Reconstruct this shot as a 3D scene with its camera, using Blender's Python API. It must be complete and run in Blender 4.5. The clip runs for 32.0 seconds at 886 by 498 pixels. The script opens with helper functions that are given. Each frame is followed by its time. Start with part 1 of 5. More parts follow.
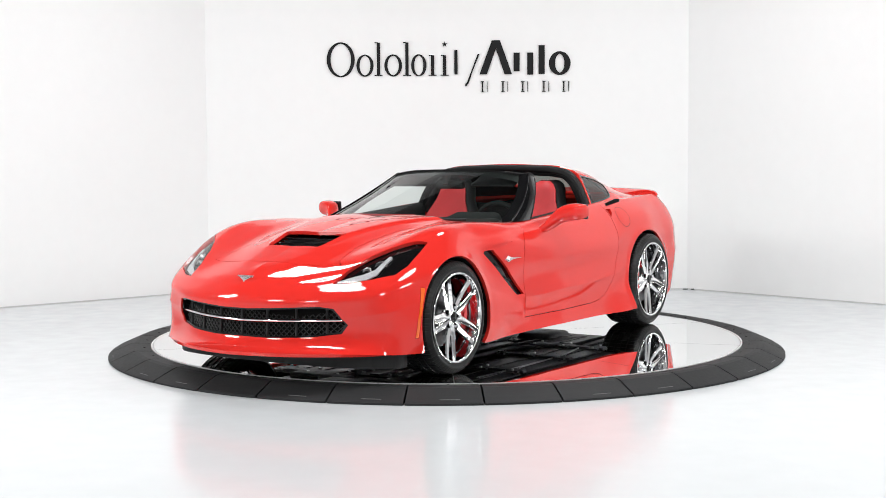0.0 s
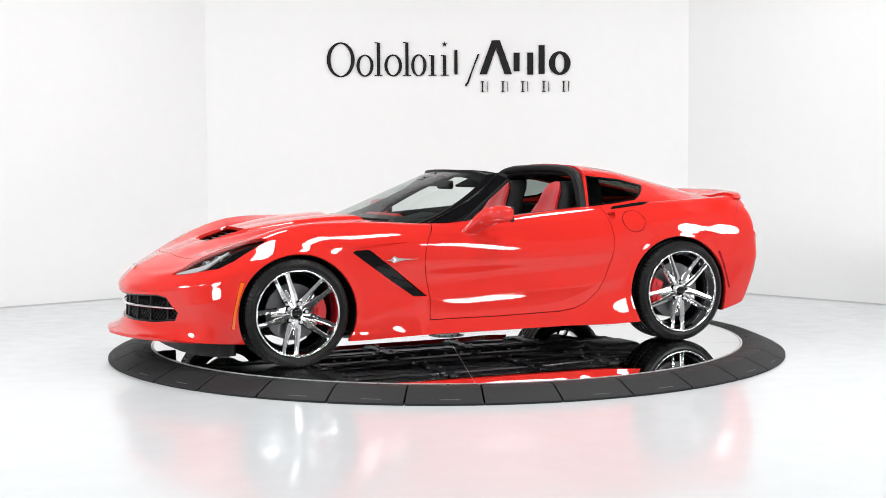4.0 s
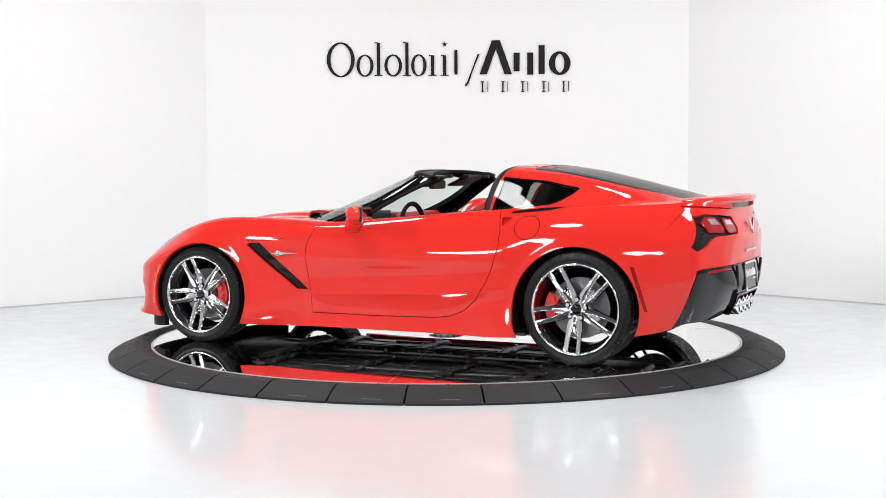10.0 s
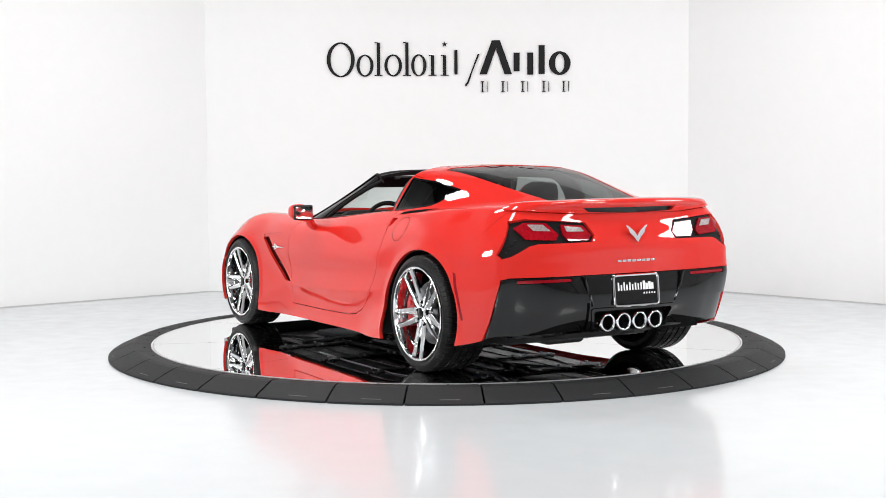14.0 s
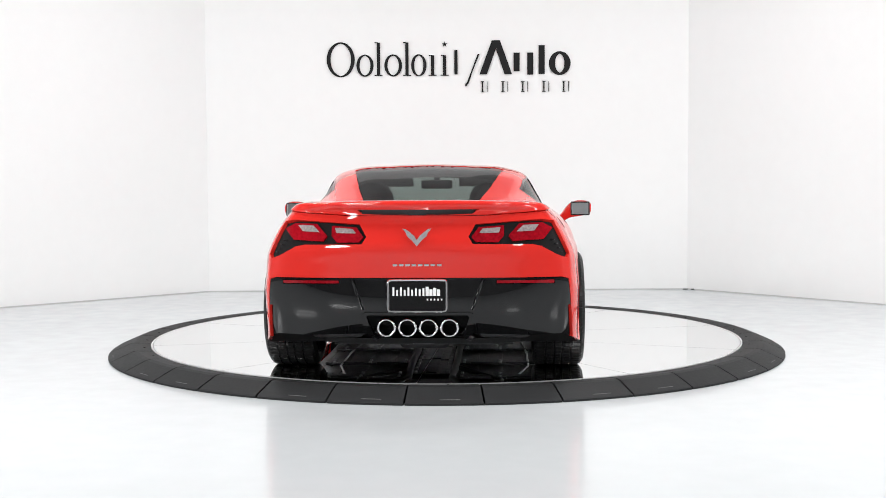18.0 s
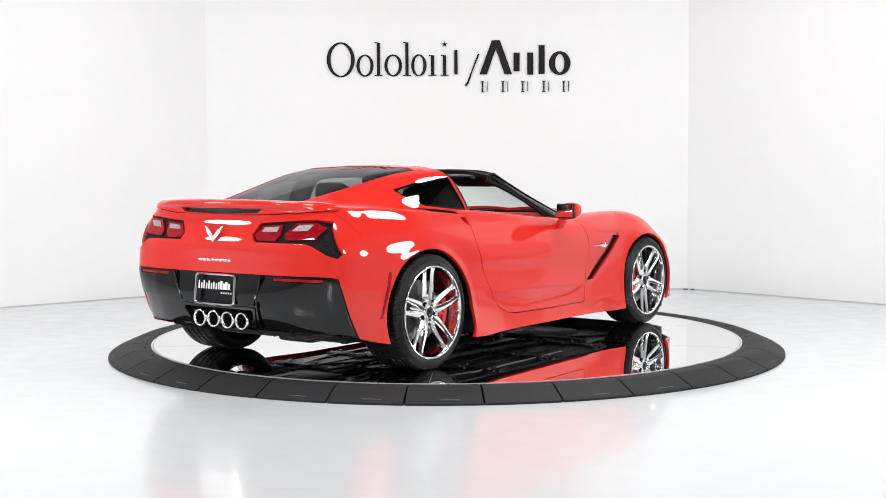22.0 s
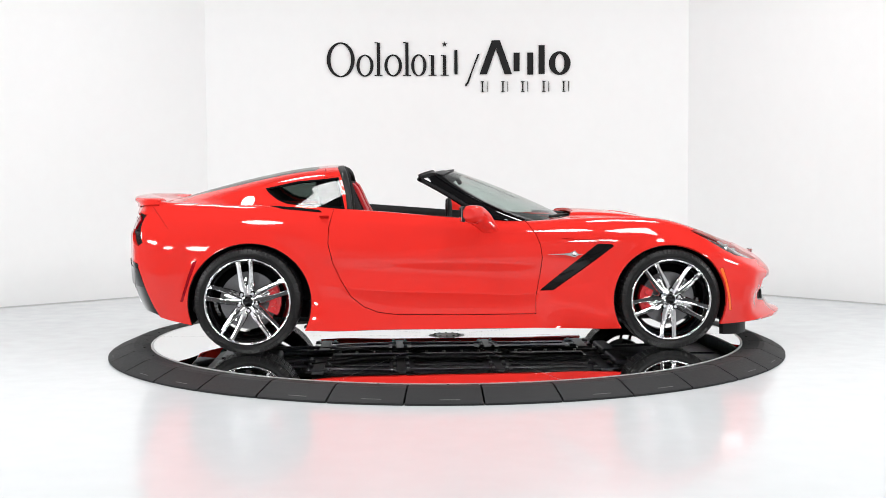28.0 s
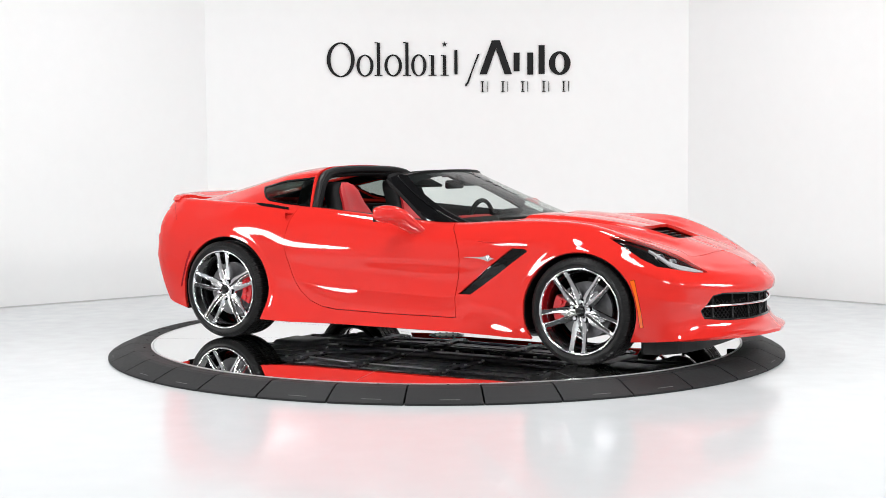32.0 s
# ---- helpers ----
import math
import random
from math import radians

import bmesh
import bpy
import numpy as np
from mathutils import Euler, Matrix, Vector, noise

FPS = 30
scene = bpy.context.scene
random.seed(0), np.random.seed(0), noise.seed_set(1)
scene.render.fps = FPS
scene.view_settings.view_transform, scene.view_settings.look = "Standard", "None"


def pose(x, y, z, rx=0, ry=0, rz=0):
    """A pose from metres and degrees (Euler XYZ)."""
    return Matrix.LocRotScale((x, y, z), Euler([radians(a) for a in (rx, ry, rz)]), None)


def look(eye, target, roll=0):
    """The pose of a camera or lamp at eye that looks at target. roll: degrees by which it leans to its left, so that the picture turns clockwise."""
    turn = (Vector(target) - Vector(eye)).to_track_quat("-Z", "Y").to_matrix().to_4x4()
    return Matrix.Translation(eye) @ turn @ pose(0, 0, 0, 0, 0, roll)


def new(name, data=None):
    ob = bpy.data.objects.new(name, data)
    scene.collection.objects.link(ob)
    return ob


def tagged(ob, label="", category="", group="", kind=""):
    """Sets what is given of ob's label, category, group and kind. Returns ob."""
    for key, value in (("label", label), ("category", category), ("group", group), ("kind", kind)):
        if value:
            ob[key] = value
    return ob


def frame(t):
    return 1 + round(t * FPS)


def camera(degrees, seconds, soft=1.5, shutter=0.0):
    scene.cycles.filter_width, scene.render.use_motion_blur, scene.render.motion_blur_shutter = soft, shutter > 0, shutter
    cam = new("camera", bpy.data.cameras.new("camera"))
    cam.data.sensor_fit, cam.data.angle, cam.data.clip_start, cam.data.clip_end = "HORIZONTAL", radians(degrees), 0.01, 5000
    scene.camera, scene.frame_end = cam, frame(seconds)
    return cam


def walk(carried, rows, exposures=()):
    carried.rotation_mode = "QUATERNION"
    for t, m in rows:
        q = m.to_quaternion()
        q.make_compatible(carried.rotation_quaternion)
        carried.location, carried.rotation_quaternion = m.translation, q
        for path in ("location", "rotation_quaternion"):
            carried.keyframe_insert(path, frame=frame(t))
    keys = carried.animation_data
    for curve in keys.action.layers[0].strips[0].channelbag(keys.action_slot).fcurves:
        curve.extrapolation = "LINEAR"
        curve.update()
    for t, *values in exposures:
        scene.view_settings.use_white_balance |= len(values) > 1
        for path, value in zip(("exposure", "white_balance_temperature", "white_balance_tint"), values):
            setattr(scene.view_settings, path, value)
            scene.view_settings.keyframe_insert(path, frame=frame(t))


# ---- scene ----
# The turntable's top lies TOP above the studio floor; the car stands on it.
TOP = 0.07
cam = camera(38.0, 32.0, soft=0.45)
EYE = (0.0, -9.022, 1.194 + TOP)
AIM = (-0.0213, -0.0408, 0.6118 + TOP)
walk(cam, [(0, look(EYE, AIM, -0.323)), (32.0, look(EYE, AIM, -0.323))], [(0, -0.10), (32.0, -0.10)])

# heading of the car on the turning disc, seconds and degrees
HEADING = [(0, 237.47), (2, 221.11), (4, 204.71), (6, 188.15), (8, 171.75), (10, 155.05), (12, 138.26), (14, 121.42),
           (16, 104.5), (18, 87.53), (20, 70.52), (22, 53.51), (24, 36.55), (26, 19.58), (28, 2.68), (30, -14.0), (32, -30.58)]
OFF_X, OFF_Y = 0.0546, 0.064

# ---------------------------------------------------------------- world and light
world = bpy.data.worlds.new("studio_air")
scene.world = world
world.use_nodes = True
world.node_tree.nodes["Background"].inputs[0].default_value = (1, 1, 1, 1)
world.node_tree.nodes["Background"].inputs[1].default_value = 0.05


def area(name, m, sx, sy, watts, colour=(1, 1, 1)):
    d = bpy.data.lights.new(name, "AREA")
    d.shape, d.size, d.size_y, d.energy, d.color = "ELLIPSE", sx, sy, watts, colour
    ob = new(name, d)
    ob.matrix_world = m
    return ob


CEIL, LAMPS, WALL_TOP = 5.4, 4.4, 3.7
SOFTBOXES = [(-2.0, 0.9, 0.96, 0.96), (2.0, 0.8, 0.96, 0.96), (-1.4, -2.4, 1.05, 1.05), (1.6, -2.6, 1.05, 1.05)]
for bx, by, bw, bd in SOFTBOXES:
    area("softbox_light", pose(bx, by, LAMPS - 0.02), bw, bd, 72 * bw * bd)
# upright softboxes round the turntable and beside the camera: place, width, height, heading, lean towards the floor
PANELS = [((-6.0, -2.2, 2.7), 1.4, 1.12, -94, 18), ((-5.4, -5.6, 3.4), 1.2, 0.96, -52, 26), ((-3.6, -8.2, 2.6), 1.3, 1.05, -26, 14),
          ((6.0, -1.6, 2.8), 1.4, 1.12, 98, 18), ((5.5, -5.2, 3.4), 1.2, 0.96, 56, 26), ((3.2, -8.0, 3.5), 1.2, 0.96, 24, 24)]
for (bx, by, bz), bw, bh, turn, lean in PANELS:
    area("panel_light", pose(bx, by, bz, 90 - lean, 0, turn), bw, bh, 86 * bw * bh)


# ---------------------------------------------------------------- materials
def mat(name, base, rough=0.5, metal=0.0, **more):
    """A Principled material; more: inputs by their names with underscores for spaces."""
    m = bpy.data.materials.new(name)
    m.use_nodes = True
    b = m.node_tree.nodes["Principled BSDF"]
    b.inputs["Base Color"].default_value = (*base, 1)
    b.inputs["Roughness"].default_value, b.inputs["Metallic"].default_value = rough, metal
    for key, value in more.items():
        b.inputs[key.replace("_", " ")].default_value = value
    return m


def vary(m, scale, amount=0.1, bump=0.0, rough=0.0, distance=0.002):
    """Two-scale noise on a material's colour, gloss and relief."""
    nt = m.node_tree
    b = nt.nodes["Principled BSDF"]
    co = nt.nodes.new("ShaderNodeTexCoord")
    fine, wide = nt.nodes.new("ShaderNodeTexNoise"), nt.nodes.new("ShaderNodeTexNoise")
    fine.inputs["Scale"].default_value, wide.inputs["Scale"].default_value = scale, scale * 0.07
    fine.inputs["Detail"].default_value = wide.inputs["Detail"].default_value = 4
    for n in (fine, wide):
        nt.links.new(co.outputs["Object"], n.inputs["Vector"])
    both = nt.nodes.new("ShaderNodeMath")
    both.operation = "MULTIPLY_ADD"
    both.inputs[1].default_value = 0.5
    half = nt.nodes.new("ShaderNodeMath")
    half.operation = "MULTIPLY"
    half.inputs[1].default_value = 0.5
    nt.links.new(wide.outputs["Fac"], half.inputs[0])
    nt.links.new(fine.outputs["Fac"], both.inputs[0])
    nt.links.new(half.outputs[0], both.inputs[2])
    if amount:
        hsv = nt.nodes.new("ShaderNodeHueSaturation")
        hsv.inputs["Color"].default_value = b.inputs["Base Color"].default_value
        mr = nt.nodes.new("ShaderNodeMapRange")
        mr.inputs["From Min"].default_value, mr.inputs["From Max"].default_value = 0.3, 0.7
        mr.inputs["To Min"].default_value, mr.inputs["To Max"].default_value = 1 - amount, 1 + amount
        nt.links.new(both.outputs[0], mr.inputs["Value"])
        nt.links.new(mr.outputs[0], hsv.inputs["Value"])
        nt.links.new(hsv.outputs[0], b.inputs["Base Color"])
    if rough:
        mr = nt.nodes.new("ShaderNodeMapRange")
        r = b.inputs["Roughness"].default_value
        mr.inputs["From Min"].default_value, mr.inputs["From Max"].default_value = 0.3, 0.7
        mr.inputs["To Min"].default_value, mr.inputs["To Max"].default_value = max(0, r - rough), r + rough
        nt.links.new(both.outputs[0], mr.inputs["Value"])
        nt.links.new(mr.outputs[0], b.inputs["Roughness"])
    if bump:
        bp = nt.nodes.new("ShaderNodeBump")
        bp.inputs["Strength"].default_value, bp.inputs["Distance"].default_value = bump, distance
        nt.links.new(fine.outputs["Fac"], bp.inputs["Height"])
        nt.links.new(bp.outputs[0], b.inputs["Normal"])
    return m


M = {}
M["wall"] = vary(mat("white_wall_paint", (0.846, 0.849, 0.846), 0.6), 9, 0.012, 0.05)
M["joint"] = mat("grey_sealant", (0.55, 0.55, 0.55), 0.7)
M["joint_dark"] = mat("grey_tape", (0.11, 0.11, 0.11), 0.7)
M["floor"] = vary(mat("white_epoxy", (0.655, 0.683, 0.697), 0.22, 0, Specular_IOR_Level=0.2, Coat_Weight=0.34, Coat_Roughness=0.07), 6, 0.012, 0.0, 0.04)
# grey of the unseen walls, set by how paint and chrome reflect it
M["grey_wall"] = vary(mat("unseen_wall_grey", (0.46, 0.46, 0.465), 0.7), 9, 0.06)
M["ceiling"] = vary(mat("dark_ceiling", (0.05, 0.05, 0.052), 0.8), 5, 0.2)
M["softbox"] = mat("softbox_shell", (0.03, 0.03, 0.03), 0.6)
M["rubber_tile"] = vary(mat("charcoal_rubber", (0.021, 0.0215, 0.0225), 0.6, 0, Specular_IOR_Level=0.2), 55, 0.22, 0.25, 0.1)
M["dark_gap"] = mat("dark_gap", (0.004, 0.004, 0.004), 0.9, 0, Specular_IOR_Level=0.05)
M["mirror"] = mat("mirror_panel", (0.93, 0.94, 0.94), 0.01, 1.0)
M["trim_white"] = mat("satin_aluminium", (0.82, 0.82, 0.82), 0.3, 0.6)
M["sign_black"] = mat("black_acrylic", (0.014, 0.014, 0.0145), 0.55, 0, Specular_IOR_Level=0.12)
M["red"] = mat("red_paint", (0.65, 0.0255, 0.019), 0.45, 0.0, Specular_IOR_Level=0.0, Coat_Weight=1.0, Coat_Roughness=0.008, Coat_IOR=1.5)
M["black_gloss"] = mat("black_gloss_paint", (0.004, 0.004, 0.0045), 0.4, 0, Specular_IOR_Level=0.0, Coat_Weight=1.0, Coat_Roughness=0.01, Coat_IOR=1.45)
M["black_satin"] = vary(mat("black_satin_plastic", (0.008, 0.008, 0.0085), 0.45, 0, Specular_IOR_Level=0.3), 220, 0.15, 0.1, 0.05)
M["black_matt"] = vary(mat("black_rough_plastic", (0.007, 0.007, 0.0075), 0.75, 0, Specular_IOR_Level=0.2), 150, 0.2, 0.15)
M["tyre"] = vary(mat("tyre_rubber", (0.006, 0.006, 0.0062), 0.38, 0, Specular_IOR_Level=0.22), 180, 0.2, 0.12, 0.08)
M["chrome"] = mat("chrome", (0.88, 0.88, 0.89), 0.045, 1.0)
M["wheel_chrome"] = vary(mat("polished_wheel_chrome", (0.95, 0.95, 0.955), 0.05, 1.0), 34, 0.0, 0.5, 0.0, 0.004)
M["badge"] = mat("bright_badge_metal", (0.86, 0.86, 0.87), 0.22, 1.0)
M["barrel"] = mat("dark_chrome_barrel", (0.22, 0.22, 0.23), 0.15, 1.0)
M["steel"] = mat("brushed_steel", (0.42, 0.42, 0.43), 0.3, 1.0)
M["disc_iron"] = vary(mat("disc_iron", (0.17, 0.17, 0.175), 0.42, 0.9), 60, 0.15)
M["cast"] = vary(mat("cast_metal", (0.10, 0.10, 0.105), 0.5, 0.8), 90, 0.2, 0.15)
M["belly"] = vary(mat("black_moulded_undertray", (0.02, 0.02, 0.021), 0.38, 0, Specular_IOR_Level=0.5), 40, 0.25, 0.2, 0.12)
M["caliper"] = mat("red_caliper", (0.55, 0.008, 0.012), 0.3, 0, Coat_Weight=0.8, Coat_Roughness=0.05)
M["brake_dark"] = mat("smoked_lens", (0.012, 0.014, 0.016), 0.22, 0, Specular_IOR_Level=0.4)
M["lens_red"] = vary(mat("red_lens", (0.27, 0.004, 0.010), 0.1, 0, Specular_IOR_Level=0.0, Coat_Weight=1.0, Coat_Roughness=0.02, Coat_IOR=1.45), 70, 0.45)
M["lens_clear"] = vary(mat("clear_lens_face", (0.46, 0.40, 0.40), 0.15, 0.4, Coat_Weight=1.0), 90, 0.5, 0.5)
M["lamp_white"] = mat("white_lens", (0.55, 0.56, 0.58), 0.1, 0.0, Coat_Weight=1.0)
M["amber"] = mat("amber_lens", (0.80, 0.12, 0.004), 0.12, 0, Coat_Weight=1.0)
M["seat_red"] = vary(mat("red_leather", (0.55, 0.02, 0.026), 0.42), 260, 0.1, 0.15, 0.05)
M["leather_black"] = vary(mat("black_leather", (0.008, 0.008, 0.0085), 0.6, 0, Specular_IOR_Level=0.25), 260, 0.15, 0.15, 0.05)
M["mirror_glass"] = mat("mirror_glass", (0.85, 0.87, 0.88), 0.01, 1.0)
M["plate_black"] = mat("black_plate", (0.008, 0.008, 0.009), 0.3, 0, Coat_Weight=1.0, Coat_Roughness=0.02)
M["white_print"] = mat("white_print", (0.8, 0.8, 0.8), 0.5)


def clear_glass(name, tint, cover, edge=0.85):
    """Thin glass: clear straight through, with a glossy face and a little tint."""
    m = bpy.data.materials.new(name)
    m.use_nodes = True
    nt = m.node_tree
    nt.nodes.clear()
    out, mix = nt.nodes.new("ShaderNodeOutputMaterial"), nt.nodes.new("ShaderNodeMixShader")
    clear, gloss, face = nt.nodes.new("ShaderNodeBsdfTransparent"), nt.nodes.new("ShaderNodeBsdfGlossy"), nt.nodes.new("ShaderNodeLayerWeight")
    power, sum_ = nt.nodes.new("ShaderNodeMath"), nt.nodes.new("ShaderNodeMath")
    power.operation, sum_.operation = "POWER", "MULTIPLY_ADD"
    face.inputs["Blend"].default_value = 0.5
    power.inputs[1].default_value = 4.5
    sum_.inputs[1].default_value, sum_.inputs[2].default_value = edge, cover
    clear.inputs["Color"].default_value = (*tint, 1)
    gloss.inputs["Roughness"].default_value = 0.01
    nt.links.new(face.outputs["Facing"], power.inputs[0])
    nt.links.new(power.outputs[0], sum_.inputs[0])
    nt.links.new(sum_.outputs[0], mix.inputs[0])
    nt.links.new(clear.outputs[0], mix.inputs[1])
    nt.links.new(gloss.outputs[0], mix.inputs[2])
    nt.links.new(mix.outputs[0], out.inputs[0])
    return m


M["windscreen"] = clear_glass("windscreen_glass", (0.80, 0.87, 0.84), 0.045)
M["tint_pane"] = clear_glass("smoked_glass", (0.25, 0.29, 0.27), 0.035, 0.6)
M["lamp_cover"] = clear_glass("lamp_cover_glass", (0.9, 0.9, 0.9), 0.04)


# ---------------------------------------------------------------- mesh helpers
def link(name, verts, faces, material, parent=None, label="", smooth=True, m=None):
    me = bpy.data.meshes.new(name)
    me.from_pydata([tuple(v) for v in verts], [], [tuple(f) for f in faces])
    me.materials.append(M[material] if isinstance(material, str) else material)
    if smooth:
        me.polygons.foreach_set("use_smooth", [True] * len(me.polygons))
    me.update()
    ob = new(name, me)
    if parent:
        ob.parent = parent
    if m is not None:
        ob.matrix_basis = m
    if label:
        ob["label"] = label
    return ob


def part(name, bm, material, parent=None, label="", smooth=False, m=None):
    """Links a bmesh as ONE mesh object under a thing or a part."""
    me = bpy.data.meshes.new(name)
    bmesh.ops.recalc_face_normals(bm, faces=bm.faces)
    bm.to_mesh(me)
    bm.free()
    me.materials.append(M[material])
    if smooth:
        me.polygons.foreach_set("use_smooth", [True] * len(me.polygons))
        me.set_sharp_from_angle(angle=radians(38))
    ob = new(name, me)
    if parent:
        ob.parent = parent
    if m is not None:
        ob.matrix_basis = m
    if label:
        ob["label"] = label
    return ob


def empty(name, label, category, group="", m=None, parent=None):
    ob = new(name)
    if m is not None:
        ob.matrix_basis = m
    if parent:
        ob.parent = parent
    return tagged(ob, label, category, group)


def box(bm, size, m=None, bevel=0.0, seg=2):
    r = bmesh.ops.create_cube(bm, size=1, matrix=(m or Matrix()) @ Matrix.Diagonal((*size, 1)))
    if bevel:
        es = list({e for v in r["verts"] for e in v.link_edges})
        bmesh.ops.bevel(bm, geom=es, offset=bevel, segments=seg, affect="EDGES", profile=0.5)
    return bm


def cyl(bm, r1, r2, depth, m=None, n=24, caps=True):
    bmesh.ops.create_cone(bm, cap_ends=caps, segments=n, radius1=r1, radius2=r2, depth=depth, matrix=m or Matrix())
    return bm


def lathe(profile, n=64, closed=False):
    """Turns a profile of (radius, along) about the y axis. Returns verts, faces."""
    p = np.array(profile, float)
    a = np.linspace(0, 2 * np.pi, n, endpoint=False)
    v = np.stack([np.outer(np.cos(a), p[:, 0]), np.tile(p[:, 1], (n, 1)), np.outer(np.sin(a), p[:, 0])], 2).reshape(-1, 3)
    k, f = len(p), []
    for i in range(n):
        j = (i + 1) % n
        for s in range(k if closed else k - 1):
            s2 = (s + 1) % k
            f.append((i * k + s, j * k + s, j * k + s2, i * k + s2))
    return v, f


def tube(pts, r, n=8, closed=False):
    """A round bar along points. Returns verts, faces."""
    pts = [Vector(p) for p in pts]
    v, f = [], []
    k = len(pts)
    side = None
    for i, p in enumerate(pts):
        a, b = (pts[i - 1], pts[(i + 1) % k]) if closed else (pts[max(i - 1, 0)], pts[min(i + 1, k - 1)])
        d = (b - a).normalized()
        if side is None:
            side = d.orthogonal().normalized()
        side = (side - d * side.dot(d)).normalized()
        up = d.cross(side)
        rr = r[i] if isinstance(r, (list, tuple)) else r
        v += [p + (side * math.cos(2 * math.pi * j / n) + up * math.sin(2 * math.pi * j / n)) * rr for j in range(n)]
    for i in range(k if closed else k - 1):
        for j in range(n):
            i2 = (i + 1) % k
            f.append((i * n + j, i2 * n + j, i2 * n + (j + 1) % n, i * n + (j + 1) % n))
    if not closed:
        f += [tuple(range(n))[::-1], tuple(range((k - 1) * n, k * n))]
    return v, f


def prism(poly, z0, z1):
    """A plate with the outline poly (x, y) between two heights. Returns verts, faces."""
    k = len(poly)
    v = [(x, y, z0) for x, y in poly] + [(x, y, z1) for x, y in poly]
    f = [tuple(range(k))[::-1], tuple(range(k, 2 * k))] + [(i, (i + 1) % k, k + (i + 1) % k, k + i) for i in range(k)]
    return v, f


def spline(P, n):
    """A smooth curve through the rows of P (k, d), n points per stretch, with tangents by chord length."""
    P = np.asarray(P, float)
    k = len(P)
    h = np.maximum(np.linalg.norm(np.diff(P, axis=0), axis=1), 1e-6)
    s = np.diff(P, axis=0) / h[:, None]
    T = np.empty_like(P)
    if k == 2:
        T[:] = s[0]
    else:
        T[1:-1] = (s[:-1] * h[1:, None] + s[1:] * h[:-1, None]) / (h[:-1] + h[1:])[:, None]
        T[0], T[-1] = 2 * s[0] - T[1], 2 * s[-1] - T[-2]
    out = []
    for i in range(k - 1):
        m = n[i] if isinstance(n, (list, tuple)) else n
        for f in np.arange(m) / m:
            a, b = 2 * f ** 3 - 3 * f ** 2 + 1, f ** 3 - 2 * f ** 2 + f
            c, d = -2 * f ** 3 + 3 * f ** 2, f ** 3 - f ** 2
            out.append(a * P[i] + b * h[i] * T[i] + c * P[i + 1] + d * h[i] * T[i + 1])
    out.append(P[-1])
    return np.array(out)


class Skin:
    """A surface of polygons with smooth normals, that can be cut along the zero line of a function."""

    def __init__(self, V, F, N=None):
        self.V, self.F = np.asarray(V, float), F
        self.N = normals(self.V, F) if N is None else N


def normals(V, F):
    N = np.zeros_like(V)
    for f in F:
        p = V[list(f)]
        n = np.zeros(3)
        for k in range(len(f)):
            n += np.cross(p[k], p[(k + 1) % len(f)])
        for i in f:
            N[i] += n
    return N / np.maximum(np.linalg.norm(N, axis=1), 1e-12)[:, None]


def net(lines, step=0.014, creases=()):
    """A smooth surface over lines of control points, bottom line first. Lines in creases stay sharp."""
    L = [np.asarray(l, float) for l in lines]
    nu = [max(2, int(math.ceil(max(np.linalg.norm(l[i + 1] - l[i]) for l in L) / step))) for i in range(len(L[0]) - 1)]
    G = np.array([spline(l, nu) for l in L])
    nv = [max(2, int(math.ceil(np.percentile(np.linalg.norm(G[i + 1] - G[i], axis=1), 80) / step))) for i in range(len(L) - 1)]
    cuts = [0, *sorted(creases), len(L) - 1]
    cols = []
    for j in range(G.shape[1]):
        col = []
        for a, b in zip(cuts[:-1], cuts[1:]):
            col.append(spline(G[a:b + 1, j], nv[a:b])[:-1])
        col.append(G[-1:, j])
        cols.append(np.concatenate(col))
    A = np.array(cols)
    n, m = A.shape[:2]
    fn = np.cross(A[1:, 1:] - A[:-1, :-1], A[:-1, 1:] - A[1:, :-1])
    N = np.zeros_like(A)
    for q in (N[:-1, :-1], N[1:, :-1], N[:-1, 1:], N[1:, 1:]):
        q += fn
    for i in (0, n - 1):
        if np.all(np.abs(A[i, :, 1]) < 1e-9):
            N[i, :, 1] = 0
    for j in (0, m - 1):
        if np.all(np.abs(A[:, j, 1]) < 1e-9):
            N[:, j, 1] = 0
    N /= np.maximum(np.linalg.norm(N, axis=2), 1e-12)[:, :, None]
    F = [(i * m + j, (i + 1) * m + j, (i + 1) * m + j + 1, i * m + j + 1) for i in range(n - 1) for j in range(m - 1)]
    return Skin(A.reshape(-1, 3), F, N.reshape(-1, 3))


